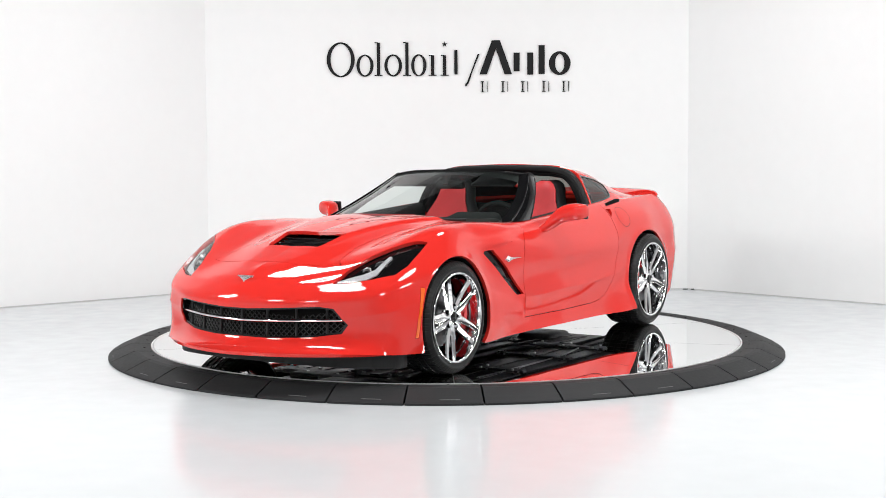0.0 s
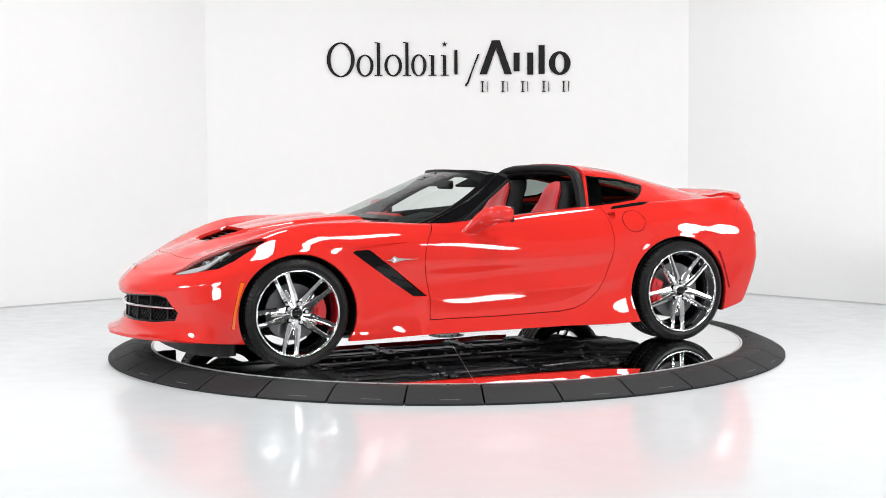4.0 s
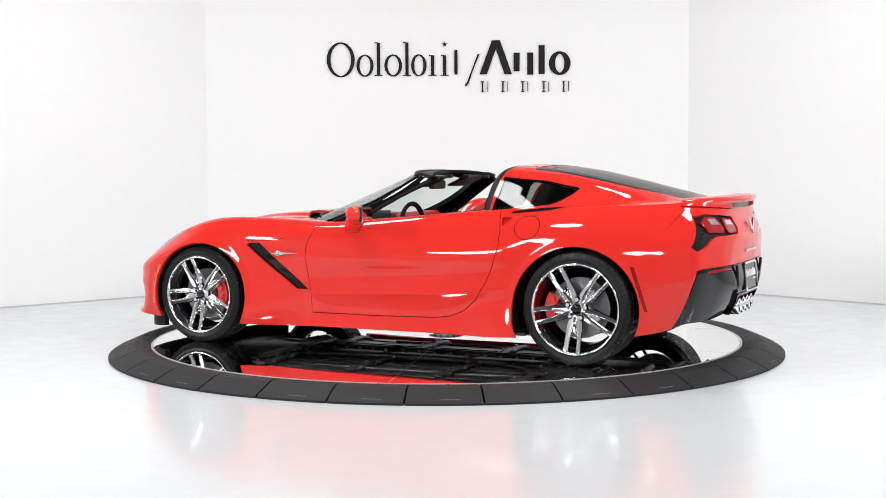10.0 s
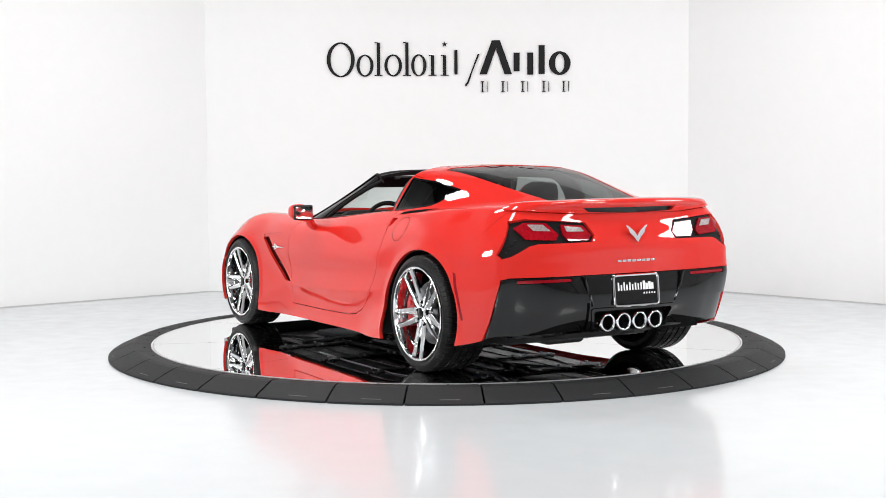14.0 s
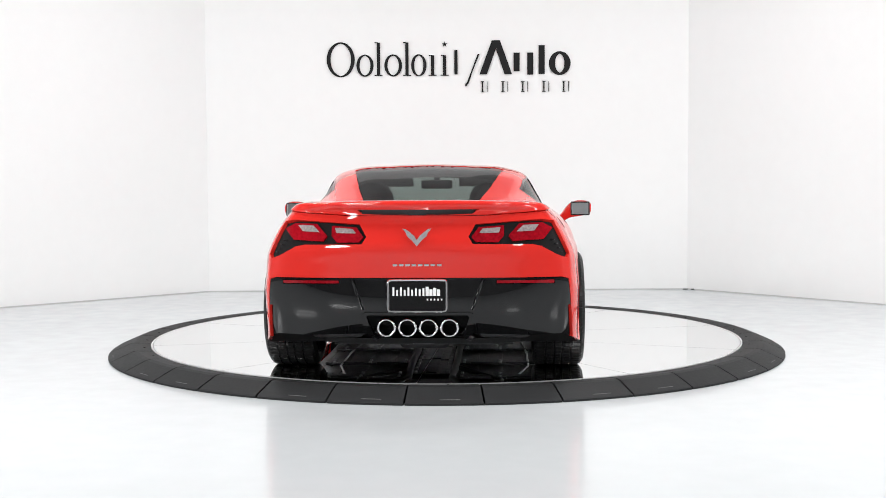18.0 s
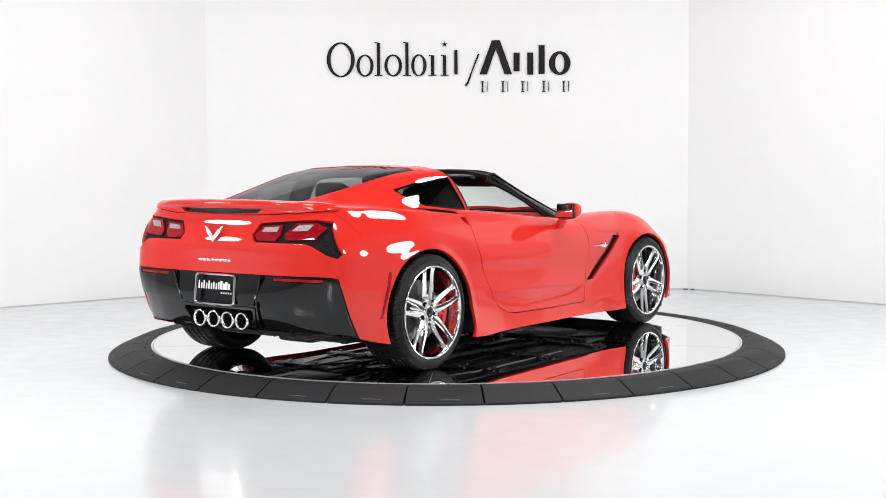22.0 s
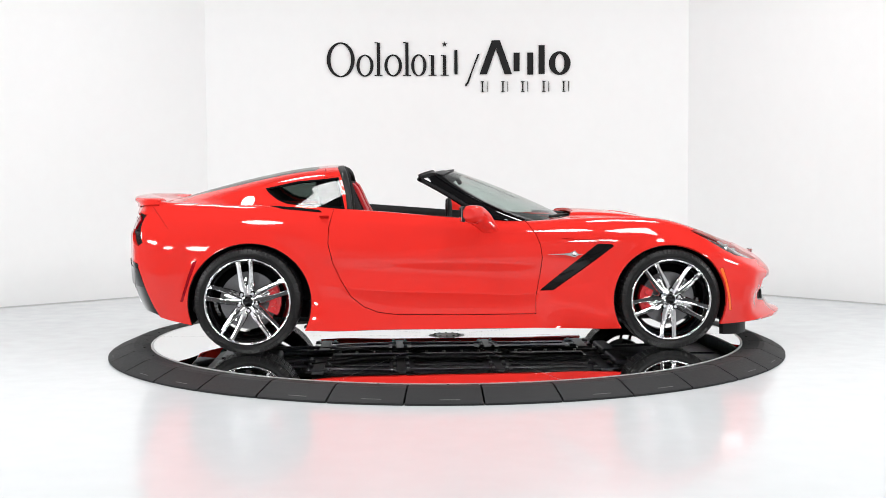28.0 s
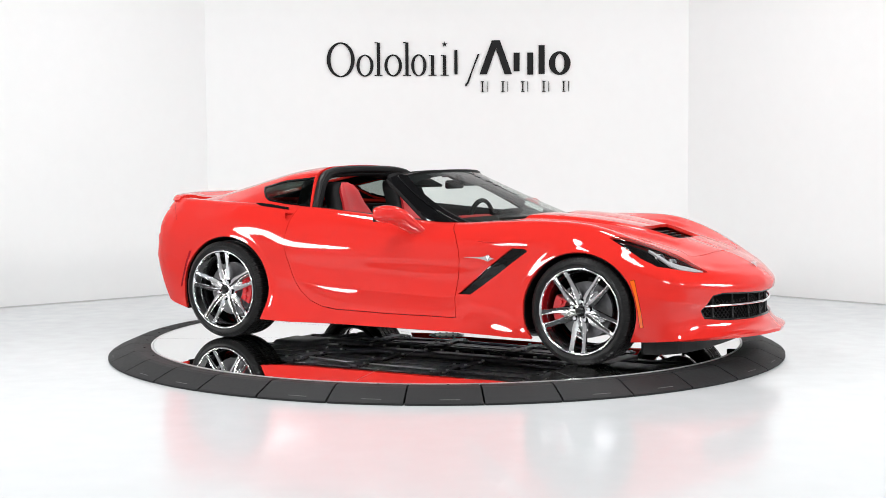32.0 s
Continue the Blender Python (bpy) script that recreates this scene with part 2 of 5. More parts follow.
def refine(S, fn, reach, parts=4):
    """Splits the quads that lie within reach of the zero line of fn into parts x parts."""
    g = np.abs(fn(S.V)) < reach
    keep, near = [], []
    for f in S.F:
        (near if len(f) == 4 and (g[f[0]] or g[f[1]] or g[f[2]] or g[f[3]]) else keep).append(f)
    if not near:
        return S
    Q = np.array(near)
    t = np.linspace(0, 1, parts + 1)
    u, w = np.meshgrid(t, t, indexing="ij")
    W = np.stack([(1 - u) * (1 - w), u * (1 - w), u * w, (1 - u) * w], 2).reshape(-1, 4)
    P, M_ = np.einsum("kc,qcd->qkd", W, S.V[Q]), np.einsum("kc,qcd->qkd", W, S.N[Q])
    k = (parts + 1) ** 2
    base = len(S.V)
    V, N = np.concatenate([S.V, P.reshape(-1, 3)]), np.concatenate([S.N, M_.reshape(-1, 3)])
    # share the points that neighbouring pieces have in common
    keys = {}
    back = np.arange(len(V))
    for i, q in enumerate(map(tuple, np.round(P.reshape(-1, 3), 6).tolist())):
        back[base + i] = keys.setdefault(q, base + i)
    p1 = parts + 1
    for i in range(len(near)):
        o = base + i * k
        for a in range(parts):
            for b in range(parts):
                keep.append((int(back[o + a * p1 + b]), int(back[o + (a + 1) * p1 + b]), int(back[o + (a + 1) * p1 + b + 1]), int(back[o + a * p1 + b + 1])))
    return Skin(V, keep, N)


def cut(S, fn):
    """Cuts a skin: the part where fn < 0 and the rest."""
    g = fn(S.V)
    V, N, new_v, new_n, cache = S.V, S.N, [], [], {}
    inner, outer = [], []
    base = len(V)
    neg = (g < 0).tolist()
    for f in S.F:
        s = [neg[i] for i in f]
        if all(s):
            inner.append(f)
        elif not any(s):
            outer.append(f)
        else:
            a, b = [], []
            k = len(f)
            for q in range(k):
                i, j = f[q], f[(q + 1) % k]
                (a if neg[i] else b).append(i)
                if neg[i] != neg[j]:
                    key = (i, j) if i < j else (j, i)
                    if key not in cache:
                        t = g[key[0]] / (g[key[0]] - g[key[1]])
                        cache[key] = base + len(new_v)
                        new_v.append(V[key[0]] + (V[key[1]] - V[key[0]]) * t)
                        new_n.append(N[key[0]] + (N[key[1]] - N[key[0]]) * t)
                    a.append(cache[key])
                    b.append(cache[key])
            if len(a) > 2:
                inner.append(tuple(a))
            if len(b) > 2:
                outer.append(tuple(b))
    if new_v:
        V, N = np.concatenate([V, np.array(new_v)]), np.concatenate([N, np.array(new_n)])
    return Skin(V, inner, N), Skin(V, outer, N)


def inside(S, fn):
    return cut(S, fn)[0]


def outside(S, fn):
    return cut(S, fn)[1]


def panel(S, fn, gap=0.002):
    """Takes a panel out of a skin with a gap round it: the panel and the rest."""
    S = refine(S, fn, 0.012)
    if not gap:
        return cut(S, fn)
    return inside(S, lambda V: fn(V) + gap), outside(S, lambda V: fn(V) - gap)


def poly_sdf(poly, ax, grow=0.0):
    """Distance to a polygon in two axes (0 x, 1 y, 2 z), below zero inside."""
    P = np.array(poly, float)

    def fn(V):
        q = V[:, ax]
        d = np.full(len(q), 1e9)
        w = np.zeros(len(q), bool)
        for i in range(len(P)):
            a, b = P[i], P[(i + 1) % len(P)]
            e, r = b - a, q - a
            t = np.clip((r @ e) / max(e @ e, 1e-12), 0, 1)
            d = np.minimum(d, np.hypot(*(r - t[:, None] * e).T))
            c = (a[1] > q[:, 1]) != (b[1] > q[:, 1])
            with np.errstate(divide="ignore", invalid="ignore"):
                xs = a[0] + (q[:, 1] - a[1]) * (b[0] - a[0]) / (b[1] - a[1] if b[1] != a[1] else 1e-12)
            w ^= c & (q[:, 0] < xs)
        return np.where(w, -d, d) - grow
    return fn


def disc_sdf(x, z, r, ax=(0, 2)):
    return lambda V: np.hypot(V[:, ax[0]] - x, V[:, ax[1]] - z) - r


def clean(S):
    used = sorted({i for f in S.F for i in f})
    back = {i: k for k, i in enumerate(used)}
    return Skin(S.V[used], [tuple(back[i] for i in f) for f in S.F], S.N[used])


def flip(S):
    return Skin(S.V * [1, -1, 1], [f[::-1] for f in S.F], S.N * [1, -1, 1])


def both(S):
    """A half skin and its mirror image, sewn at the middle."""
    S = clean(S)
    n = len(S.V)
    idx = [i if abs(S.V[i, 1]) < 1e-6 else n + i for i in range(n)]
    return clean(Skin(np.concatenate([S.V, S.V * [1, -1, 1]]), S.F + [tuple(idx[i] for i in f[::-1]) for f in S.F], np.concatenate([S.N, S.N * [1, -1, 1]])))


def offset(S, d):
    S = clean(S)
    n = S.N / np.maximum(np.linalg.norm(S.N, axis=1), 1e-9)[:, None]
    return Skin(S.V + n * d, S.F, S.N)


def skin(name, S, material, parent, label="", lip=0.014):
    """Links a skin as a panel with a lip turned inwards along its edges."""
    S = clean(S)
    N = S.N / np.maximum(np.linalg.norm(S.N, axis=1), 1e-9)[:, None]
    edges = {}
    for f in S.F:
        for k in range(len(f)):
            a, b = f[k], f[(k + 1) % len(f)]
            if (b, a) in edges:
                del edges[(b, a)]
            else:
                edges[(a, b)] = True
    V, F = list(S.V), list(S.F)
    if lip:
        m = {}
        for a, b in edges:
            if abs(S.V[a, 1]) < 1e-6 and abs(S.V[b, 1]) < 1e-6:
                continue
            for i in (a, b):
                if i not in m:
                    m[i] = len(V)
                    V += [S.V[i], S.V[i] - N[i] * lip]
            F.append((m[b], m[a], m[a] + 1, m[b] + 1))
    tidy = []
    for f in F:
        f = [i for k, i in enumerate(f) if i != f[k - 1]]
        if len(f) > 2 and len(set(f)) == len(f):
            tidy.append(tuple(f))
    ob = link(name, V, tidy, material, parent, label)
    ob.data.normals_split_custom_set_from_vertices([tuple(n) for n in N] + [(0.0, 0.0, 0.0)] * (len(V) - len(N)))
    return ob


# ---------------------------------------------------------------- the studio
def structure(name, verts, faces, material, smooth=False):
    return tagged(link(name, verts, faces, material, smooth=smooth), kind="structure")


HALL = [(-2.40, 3.96), (2.44, 3.96), (4.35, 1.95), (4.75, 1.35), (6.6, 0.6), (6.6, -10.2), (-6.6, -10.2), (-6.6, 0.6), (-4.9, 1.35), (-4.6, 2.05)]
v, f = prism([(-7.0, -10.6), (7.0, -10.6), (7.0, 4.4), (-7.0, 4.4)], -0.2, 0.0)
structure("floor", v, f, "floor")
v, f = prism([(-7.0, -10.6), (7.0, -10.6), (7.0, 4.4), (-7.0, 4.4)], CEIL + 0.02, CEIL + 0.2)
structure("ceiling", v, f, "ceiling")
WALL_NAMES = ["wall_back", "wall_angled_east", "wall_end_east", "wall_return_east", "wall_east", "wall_front", "wall_west", "wall_return_west", "wall_end_west", "wall_angled_west"]
for i, nm in enumerate(WALL_NAMES):
    a, b = Vector(HALL[i]), Vector(HALL[(i + 1) % len(HALL)])
    d = (b - a).normalized()
    o = Vector((-d.y, d.x)) * 0.15
    # side, front and upper walls are unseen; their grey tones the car's reflections
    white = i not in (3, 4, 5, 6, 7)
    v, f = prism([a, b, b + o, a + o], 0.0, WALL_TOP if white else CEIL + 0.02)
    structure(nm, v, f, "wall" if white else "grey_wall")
    if white:
        v, f = prism([a, b, b + o, a + o], WALL_TOP, CEIL + 0.02)
        structure(nm.replace("wall", "upper_wall"), v, f, "grey_wall")
for i, nm in ((0, "joint_back"), (1, "joint_east"), (9, "joint_west")):
    a, b = Vector(HALL[i]), Vector(HALL[(i + 1) % len(HALL)])
    d = (b - a).normalized()
    o = Vector((d.y, -d.x)) * 0.006
    v, f = prism([a + o, b + o, b - o * 0.5, a - o * 0.5], 0.0005, 0.011)
    structure(nm, v, f, "joint")
scraps = empty("scrap", "small grey scraps of tape lying at the wall corner", "litter", m=pose(2.46, 3.90, 0))
for k in range(3):
    part("tape_piece", box(bmesh.new(), (0.05 - 0.012 * k, 0.012, 0.014), pose(0.07 * k - 0.05, -0.012 * k, 0.0075, 0, 0, 25 * k), 0.003), "joint_dark", scraps)
for bx, by, bw, bd in SOFTBOXES:
    sb = empty("softbox", "black ceiling softbox with a bright white diffuser", "light", "ceiling softboxes", pose(bx, by, LAMPS))
    for k in range(8):
        part("frame_side", box(bmesh.new(), (bw * 0.44, 0.03, 0.14), pose(0, 0, 0.06, 0, 0, 45 * k) @ pose(0, bw * 0.53, 0), 0.004), "softbox", sb)
    part("back_shell", cyl(bmesh.new(), bw * 0.55, bw * 0.4, 0.1, pose(0, 0, 0.18, 0, 0, 22.5), 8), "softbox", sb)
    part("hanger", cyl(bmesh.new(), 0.015, 0.015, CEIL - LAMPS - 0.1, pose(0, 0, (CEIL - LAMPS + 0.14) / 2), 10), "softbox", sb)

for (bx, by, bz), bw, bh, turn, lean in PANELS:
    sb = empty("panel_softbox", "upright black softbox with a white diffuser on a stand", "light", "upright softboxes", pose(bx, by, 0, 0, 0, turn))
    tip = pose(0, 0, bz, -lean)
    for k in range(8):
        a0, a1 = radians(45 * k - 22.5), radians(45 * k + 22.5)
        p0, p1 = Vector((bw * 0.56 * math.cos(a0), bh * 0.56 * math.sin(a0))), Vector((bw * 0.56 * math.cos(a1), bh * 0.56 * math.sin(a1)))
        d, c = p1 - p0, (p0 + p1) / 2
        part("frame_side", box(bmesh.new(), (d.length, 0.14, 0.03), tip @ pose(c.x, -0.06, c.y) @ pose(0, 0, 0, 0, -math.degrees(math.atan2(d.y, d.x))), 0.004), "softbox", sb)
    part("back_shell", cyl(bmesh.new(), 0.4, 0.56, 0.1, tip @ pose(0, -0.18, 0, -90) @ Matrix.Diagonal((bw, bh, 1, 1)) @ pose(0, 0, 0, 0, 0, 22.5), 8), "softbox", sb)
    part("stand_pole", cyl(bmesh.new(), 0.018, 0.018, bz, pose(0, -0.26, bz / 2), 12), "softbox", sb)
    for k in range(3):
        a = radians(120 * k)
        part("stand_leg", box(bmesh.new(), (0.5, 0.03, 0.03), pose(0.25 * math.cos(a), -0.18 + 0.25 * math.sin(a), 0.015, 0, 0, 120 * k)), "softbox", sb)

# ---------------------------------------------------------------- the wall sign, as plain shapes
SIGN_Y = 3.955
sign = empty("wall_sign", "black wall sign of plain raised shapes on the white wall", "sign", m=pose(0, SIGN_Y, 0))


def plate(name, poly, material, parent, depth=0.012):
    """A flat raised shape on the wall: outline in x and z."""
    v, f = prism(poly, 0.0, depth)
    return link(name, [(x, -z, y) for x, y, z in v], f, material, parent, smooth=False)


SIGN_SCALE = 0.0057


def at_sign(px, py):
    return (px - 784) * SIGN_SCALE - 0.0205, 2.444 + TOP - (py - 70.5) * SIGN_SCALE * 0.985


def ring_plate(name, cx, cz, rx, rz, t, parent, material="sign_black"):
    """A plain oval ring, t wide at its sides and thinner above and below."""
    n, v, f = 40, [], []
    for i in range(n):
        a = 2 * math.pi * i / n
        c, s = math.cos(a), math.sin(a)
        w = t * (0.35 + 0.65 * abs(c))
        for r, y in ((0, 0), (0, -0.012), (w, -0.012), (w, 0)):
            v.append((cx + (rx - r) * c, y, cz + (rz - r) * s))
    for i in range(n):
        j = (i + 1) % n
        for k in range(4):
            f.append((i * 4 + k, i * 4 + (k + 1) % 4, j * 4 + (k + 1) % 4, j * 4 + k))
    return link(name, v, f, material, parent, smooth=False)


def sign_bar(x0, y0, x1, y1):
    a, b = at_sign(x0, y0), at_sign(x1, y1)
    plate("bar", [(a[0], b[1]), (b[0], b[1]), (b[0], a[1]), (a[0], a[1])], "sign_black", sign)


def sign_ring(x0, y0, x1, y1, t):
    a, b = at_sign(x0, y0), at_sign(x1, y1)
    ring_plate("oval", (a[0] + b[0]) / 2, (a[1] + b[1]) / 2, (b[0] - a[0]) / 2, (a[1] - b[1]) / 2, t * SIGN_SCALE, sign)


for q in ((580, 73, 629, 135, 6.5), (632, 95, 662, 134, 5.5), (681, 95, 712, 134, 5.5), (728, 95, 755, 134, 5.5), (970, 91, 1008, 133, 11)):
    sign_ring(*q)
for q in ((668, 74, 673.5, 132), (718, 74, 723.5, 132), (763, 97, 768.5, 132), (784, 97, 789.5, 132), (804, 88, 809.5, 131), (908, 93, 918.5, 126), (932, 93, 942.5, 132), (952, 80, 962.5, 131)):
    sign_bar(*q)
# thin feet and caps on the slim bars
for x, caps in ((670.7, 74), (720.7, 74), (765.7, 97), (786.7, 97)):
    sign_bar(x - 7, 131.4, x + 7, 133)
    sign_bar(x - 6.5, caps - .6, x - 1, caps + 1)
for cx in (857, 893, 928, 965, 1000):
    sign_bar(cx - 5, 144, cx - 2.8, 162)
    sign_bar(cx + 4.2, 144, cx + 5, 162)
    sign_bar(cx - 7, 143.4, cx - 1, 144.4)
    sign_bar(cx - 7, 161.6, cx - 1, 162.6)
plate("slanted_bar", [at_sign(*p) for p in ((836, 126), (829, 147), (824, 153), (822, 150), (826, 145), (845, 95), (848, 95))][::-1], "sign_black", sign)
plate("wedge", [at_sign(*p) for p in ((848, 131), (870, 71), (884, 71), (905, 131), (892, 131), (877, 86), (861, 131))][::-1], "sign_black", sign)
STAR = [at_sign(787 + (5 if k % 2 == 0 else 2) * math.sin(k * math.pi / 5), 77.5 - (5 if k % 2 == 0 else 2) * math.cos(k * math.pi / 5)) for k in range(10)]
plate("star", STAR[::-1], "sign_black", sign)

# ---------------------------------------------------------------- the ring of rubber ramps and the turning disc
R_IN, R_OUT, TILES = 2.035, 2.3125, 34
ramp_ring = empty("ramp_ring", "charcoal rubber ramp ring round the turntable, in bolted segments", "ramp")


def ramp_tile():
    """One segment of the ring, its middle on -y."""
    v, f = [], []
    prof = [(R_OUT, 0.001), (R_OUT, 0.012), (R_OUT - 0.010, 0.018), (R_OUT - 0.05, 0.036), (R_IN + 0.140, TOP + 0.003), (R_IN + 0.110, TOP + 0.0085), (R_IN + 0.05, TOP + 0.0045), (R_IN + 0.012, TOP - 0.001), (R_IN, TOP - 0.004), (R_IN, 0.001)]
    half = math.pi / TILES - 0.0025
    n = 6
    for i in range(n + 1):
        a = -math.pi / 2 - half + 2 * half * i / n
        v += [(r * math.cos(a), r * math.sin(a), z) for r, z in prof]
    k = len(prof)
    for i in range(n):
        f += [(i * k + j, (i + 1) * k + j, (i + 1) * k + (j + 1) % k, i * k + (j + 1) % k) for j in range(k)]
    f += [tuple(range(k)), tuple(range(n * k, n * k + k))[::-1]]
    return v, f


v, f = ramp_tile()
tile = link("ramp_segment", v, f, "rubber_tile", ramp_ring, smooth=False)
screw_mesh = part("screw", cyl(bmesh.new(), 0.008, 0.007, 0.006, n=10), "dark_gap", tile, m=pose(0.02, -R_IN - 0.045, TOP + 0.0025))
bar_mesh = part("print_bar", box(bmesh.new(), (0.11, 0.005, 0.001)), "joint_dark", tile, m=pose(0.03, -R_OUT + 0.030, 0.0275, 24))
for i in range(TILES):
    turn = pose(0, 0, 0, 0, 0, -0.35 + 360 / TILES * i)
    if i == 0:
        tile.matrix_basis = turn
        continue
    t2 = new("ramp_segment", tile.data)
    t2.parent, t2.matrix_basis = ramp_ring, turn
    for src in (screw_mesh, bar_mesh):
        if src is bar_mesh and i % 3 == 1:
            continue
        c = new(src.name.split(".")[0], src.data)
        c.parent, c.matrix_basis = t2, src.matrix_basis
v, f = lathe([(R_IN - 0.012, 0.0), (R_IN - 0.012, TOP + 0.001), (R_IN - 0.001, TOP + 0.001), (R_IN - 0.001, 0.0)], 160, True)
edge_trim = link("edge_trim", [(x, z, y) for x, y, z in v], f, "trim_white", smooth=False)
tagged(edge_trim, "thin pale aluminium edging round the mirrored disc", "trim", kind="structure")

disc = empty("turntable_disc", "mirrored turntable disc in ten wedge panels, turning", "turntable")
R_DISC = R_IN - 0.016
v, f = lathe([(0.0, 0.02), (R_DISC - 0.004, 0.02), (R_DISC - 0.004, TOP - 0.006), (0.0, TOP - 0.006)], 120)
link("deck", [(x, z, y) for x, y, z in v], f, "trim_white", disc, smooth=False)
n = 14
half = math.pi / 10
pts = [(0.125 * math.cos(a), 0.125 * math.sin(a)) for a in np.linspace(half - 0.012, -half + 0.012, 5)]
pts += [(R_DISC * math.cos(a), R_DISC * math.sin(a)) for a in np.linspace(-half + 0.00085, half - 0.00085, n)]
v, f = prism(pts, TOP - 0.005, TOP)
wedge = link("mirror_panel", v, f, "mirror", disc, smooth=False)
for i in range(10):
    w = wedge if i == 0 else new("mirror_panel", wedge.data)
    w.parent, w.matrix_basis = disc, pose(0, 0, 0, 0, 0, 15.7 + 36 * i)
hub = part("hub_cap", cyl(bmesh.new(), 0.11, 0.105, 0.006, pose(0, 0, TOP + 0.001), 40), "trim_white", disc, "grey metal hub cap ringed with bolts")
for i in range(12):
    part("bolt", cyl(bmesh.new(), 0.008, 0.007, 0.005, pose(0.092 * math.cos(i * math.pi / 6), 0.092 * math.sin(i * math.pi / 6), TOP + 0.006), 8), "cast", hub)

# ---------------------------------------------------------------- the car: x forward, y to its left, z up from the disc
car = empty("sports_car", "glossy red sports car with roof panel removed, on a turntable", "car")

# Control lines of one half of the lower body, from the middle of the nose round the side to the middle of the tail.
LINE_A = [(2.295, 0, .187), (2.222, .35, .187), (2.045, .66, .183), (1.885, .83, .172), (1.735, .885, .165), (1.355, .875, .16), (.98, .875, .14), (.75, .86, .14),
          (.45, .876, .148), (0, .892, .15), (-.45, .908, .152), (-.85, .932, .152), (-.99, .936, .158), (-1.355, .91, .17), (-1.75, .89, .2), (-1.9, .855, .235),
          (-1.945, .836, .25), (-2.065, .6, .26), (-2.105, .3, .27), (-2.115, 0, .27)]
LINE_B = [(2.195, 0, .245), (2.135, .35, .245), (1.995, .63, .25), (1.88, .82, .26), (1.74, .895, .28), (1.355, .915, .3), (.98, .9, .28), (.75, .885, .26),
          (.45, .866, .262), (0, .878, .262), (-.45, .893, .268), (-.85, .914, .285), (-.99, .926, .3), (-1.355, .918, .33), (-1.72, .89, .34), (-1.92, .864, .36),
          (-1.985, .842, .38), (-2.115, .6, .38), (-2.168, .3, .38), (-2.178, 0, .38)]
LINE_C = [(2.2, 0, .36), (2.145, .35, .36), (2.02, .61, .37), (1.91, .8, .4), (1.745, .888, .44), (1.355, .925, .5), (.98, .893, .46), (.75, .875, .42),
          (.45, .876, .372), (0, .896, .385), (-.45, .91, .402), (-.85, .914, .44), (-1, .912, .47), (-1.355, .922, .52), (-1.72, .89, .52), (-1.96, .864, .52),
          (-2.045, .83, .55), (-2.135, .61, .575), (-2.174, .3, .575), (-2.182, 0, .575)]
LINE_D = [(2.21, 0, .455), (2.165, .33, .458), (2.06, .57, .47), (1.93, .76, .505), (1.74, .862, .565), (1.355, .905, .665), (.98, .872, .62), (.75, .88, .6),
          (.45, .885, .605), (0, .897, .61), (-.45, .902, .62), (-.85, .902, .64), (-1, .896, .65), (-1.355, .9, .7), (-1.7, .868, .7), (-1.95, .85, .7),
          (-2.045, .812, .72), (-2.136, .6, .74), (-2.183, .3, .75), (-2.198, 0, .755)]
LINE_E = [(2.185, 0, .515), (2.13, .3, .52), (2.035, .52, .535), (1.895, .7, .575), (1.7, .805, .655), (1.355, .842, .768), (.98, .85, .742), (.75, .865, .735),
          (.45, .87, .73), (0, .865, .74), (-.45, .852, .765), (-.85, .85, .79), (-1.05, .855, .81), (-1.355, .852, .838), (-1.7, .808, .85), (-1.92, .792, .845),
          (-2.022, .757, .86), (-2.098, .54, .9), (-2.135, .28, .915), (-2.145, 0, .92)]
LINE_E2 = [(2.165, 0, .537), (2.105, .29, .545), (2.01, .5, .565), (1.87, .65, .615), (1.68, .755, .705), (1.355, .8, .812), (.98, .8, .81), (.75, .825, .8),
           (.45, .835, .79), (0, .83, .808), (-.45, .815, .838), (-.85, .8, .87), (-1.05, .8, .882), (-1.355, .797, .9), (-1.7, .756, .915), (-1.905, .742, .92),
           (-2, .7, .935), (-2.088, .51, .955), (-2.138, .27, .96), (-2.156, 0, .962)]
LINE_F = [(2.145, 0, .555), (2.08, .28, .562), (1.97, .47, .588), (1.84, .6, .65), (1.65, .69, .735), (1.355, .735, .832), (.98, .745, .846), (.75, .765, .838),
          (.45, .775, .825), (0, .775, .85), (-.45, .755, .89), (-.85, .735, .92), (-1.05, .73, .928), (-1.355, .74, .94), (-1.7, .71, .955), (-1.9, .69, .965),
          (-1.985, .672, .972), (-2.105, .5, .98), (-2.155, .27, .985), (-2.172, 0, .987)]
LINE_F2 = [(2.115, 0, .575), (2.06, .23, .583), (1.95, .38, .612), (1.82, .49, .665), (1.635, .565, .735), (1.355, .61, .812), (.98, .63, .845), (.75, .64, .845),
           (.45, .66, .833), (0, .66, .85), (-.45, .65, .89), (-.85, .64, .92), (-1.05, .64, .93), (-1.355, .66, .942), (-1.7, .68, .957), (-1.885, .668, .968),
           (-1.965, .652, .978), (-2.08, .475, .988), (-2.13, .26, .993), (-2.148, 0, .994)]
LINE_G = [(2.07, 0, .60), (2.02, .18, .608), (1.91, .30, .64), (1.79, .38, .676), (1.61, .44, .726), (1.355, .47, .781), (.98, .50, .834), (.75, .52, .843),
          (.45, .55, .84), (0, .55, .85), (-.45, .55, .89), (-.85, .55, .92), (-1.05, .55, .93), (-1.355, .55, .94), (-1.7, .54, .95), (-1.85, .5, .952),
          (-1.92, .44, .955), (-1.98, .32, .962), (-2.0, .17, .965), (-2.01, 0, .966)]
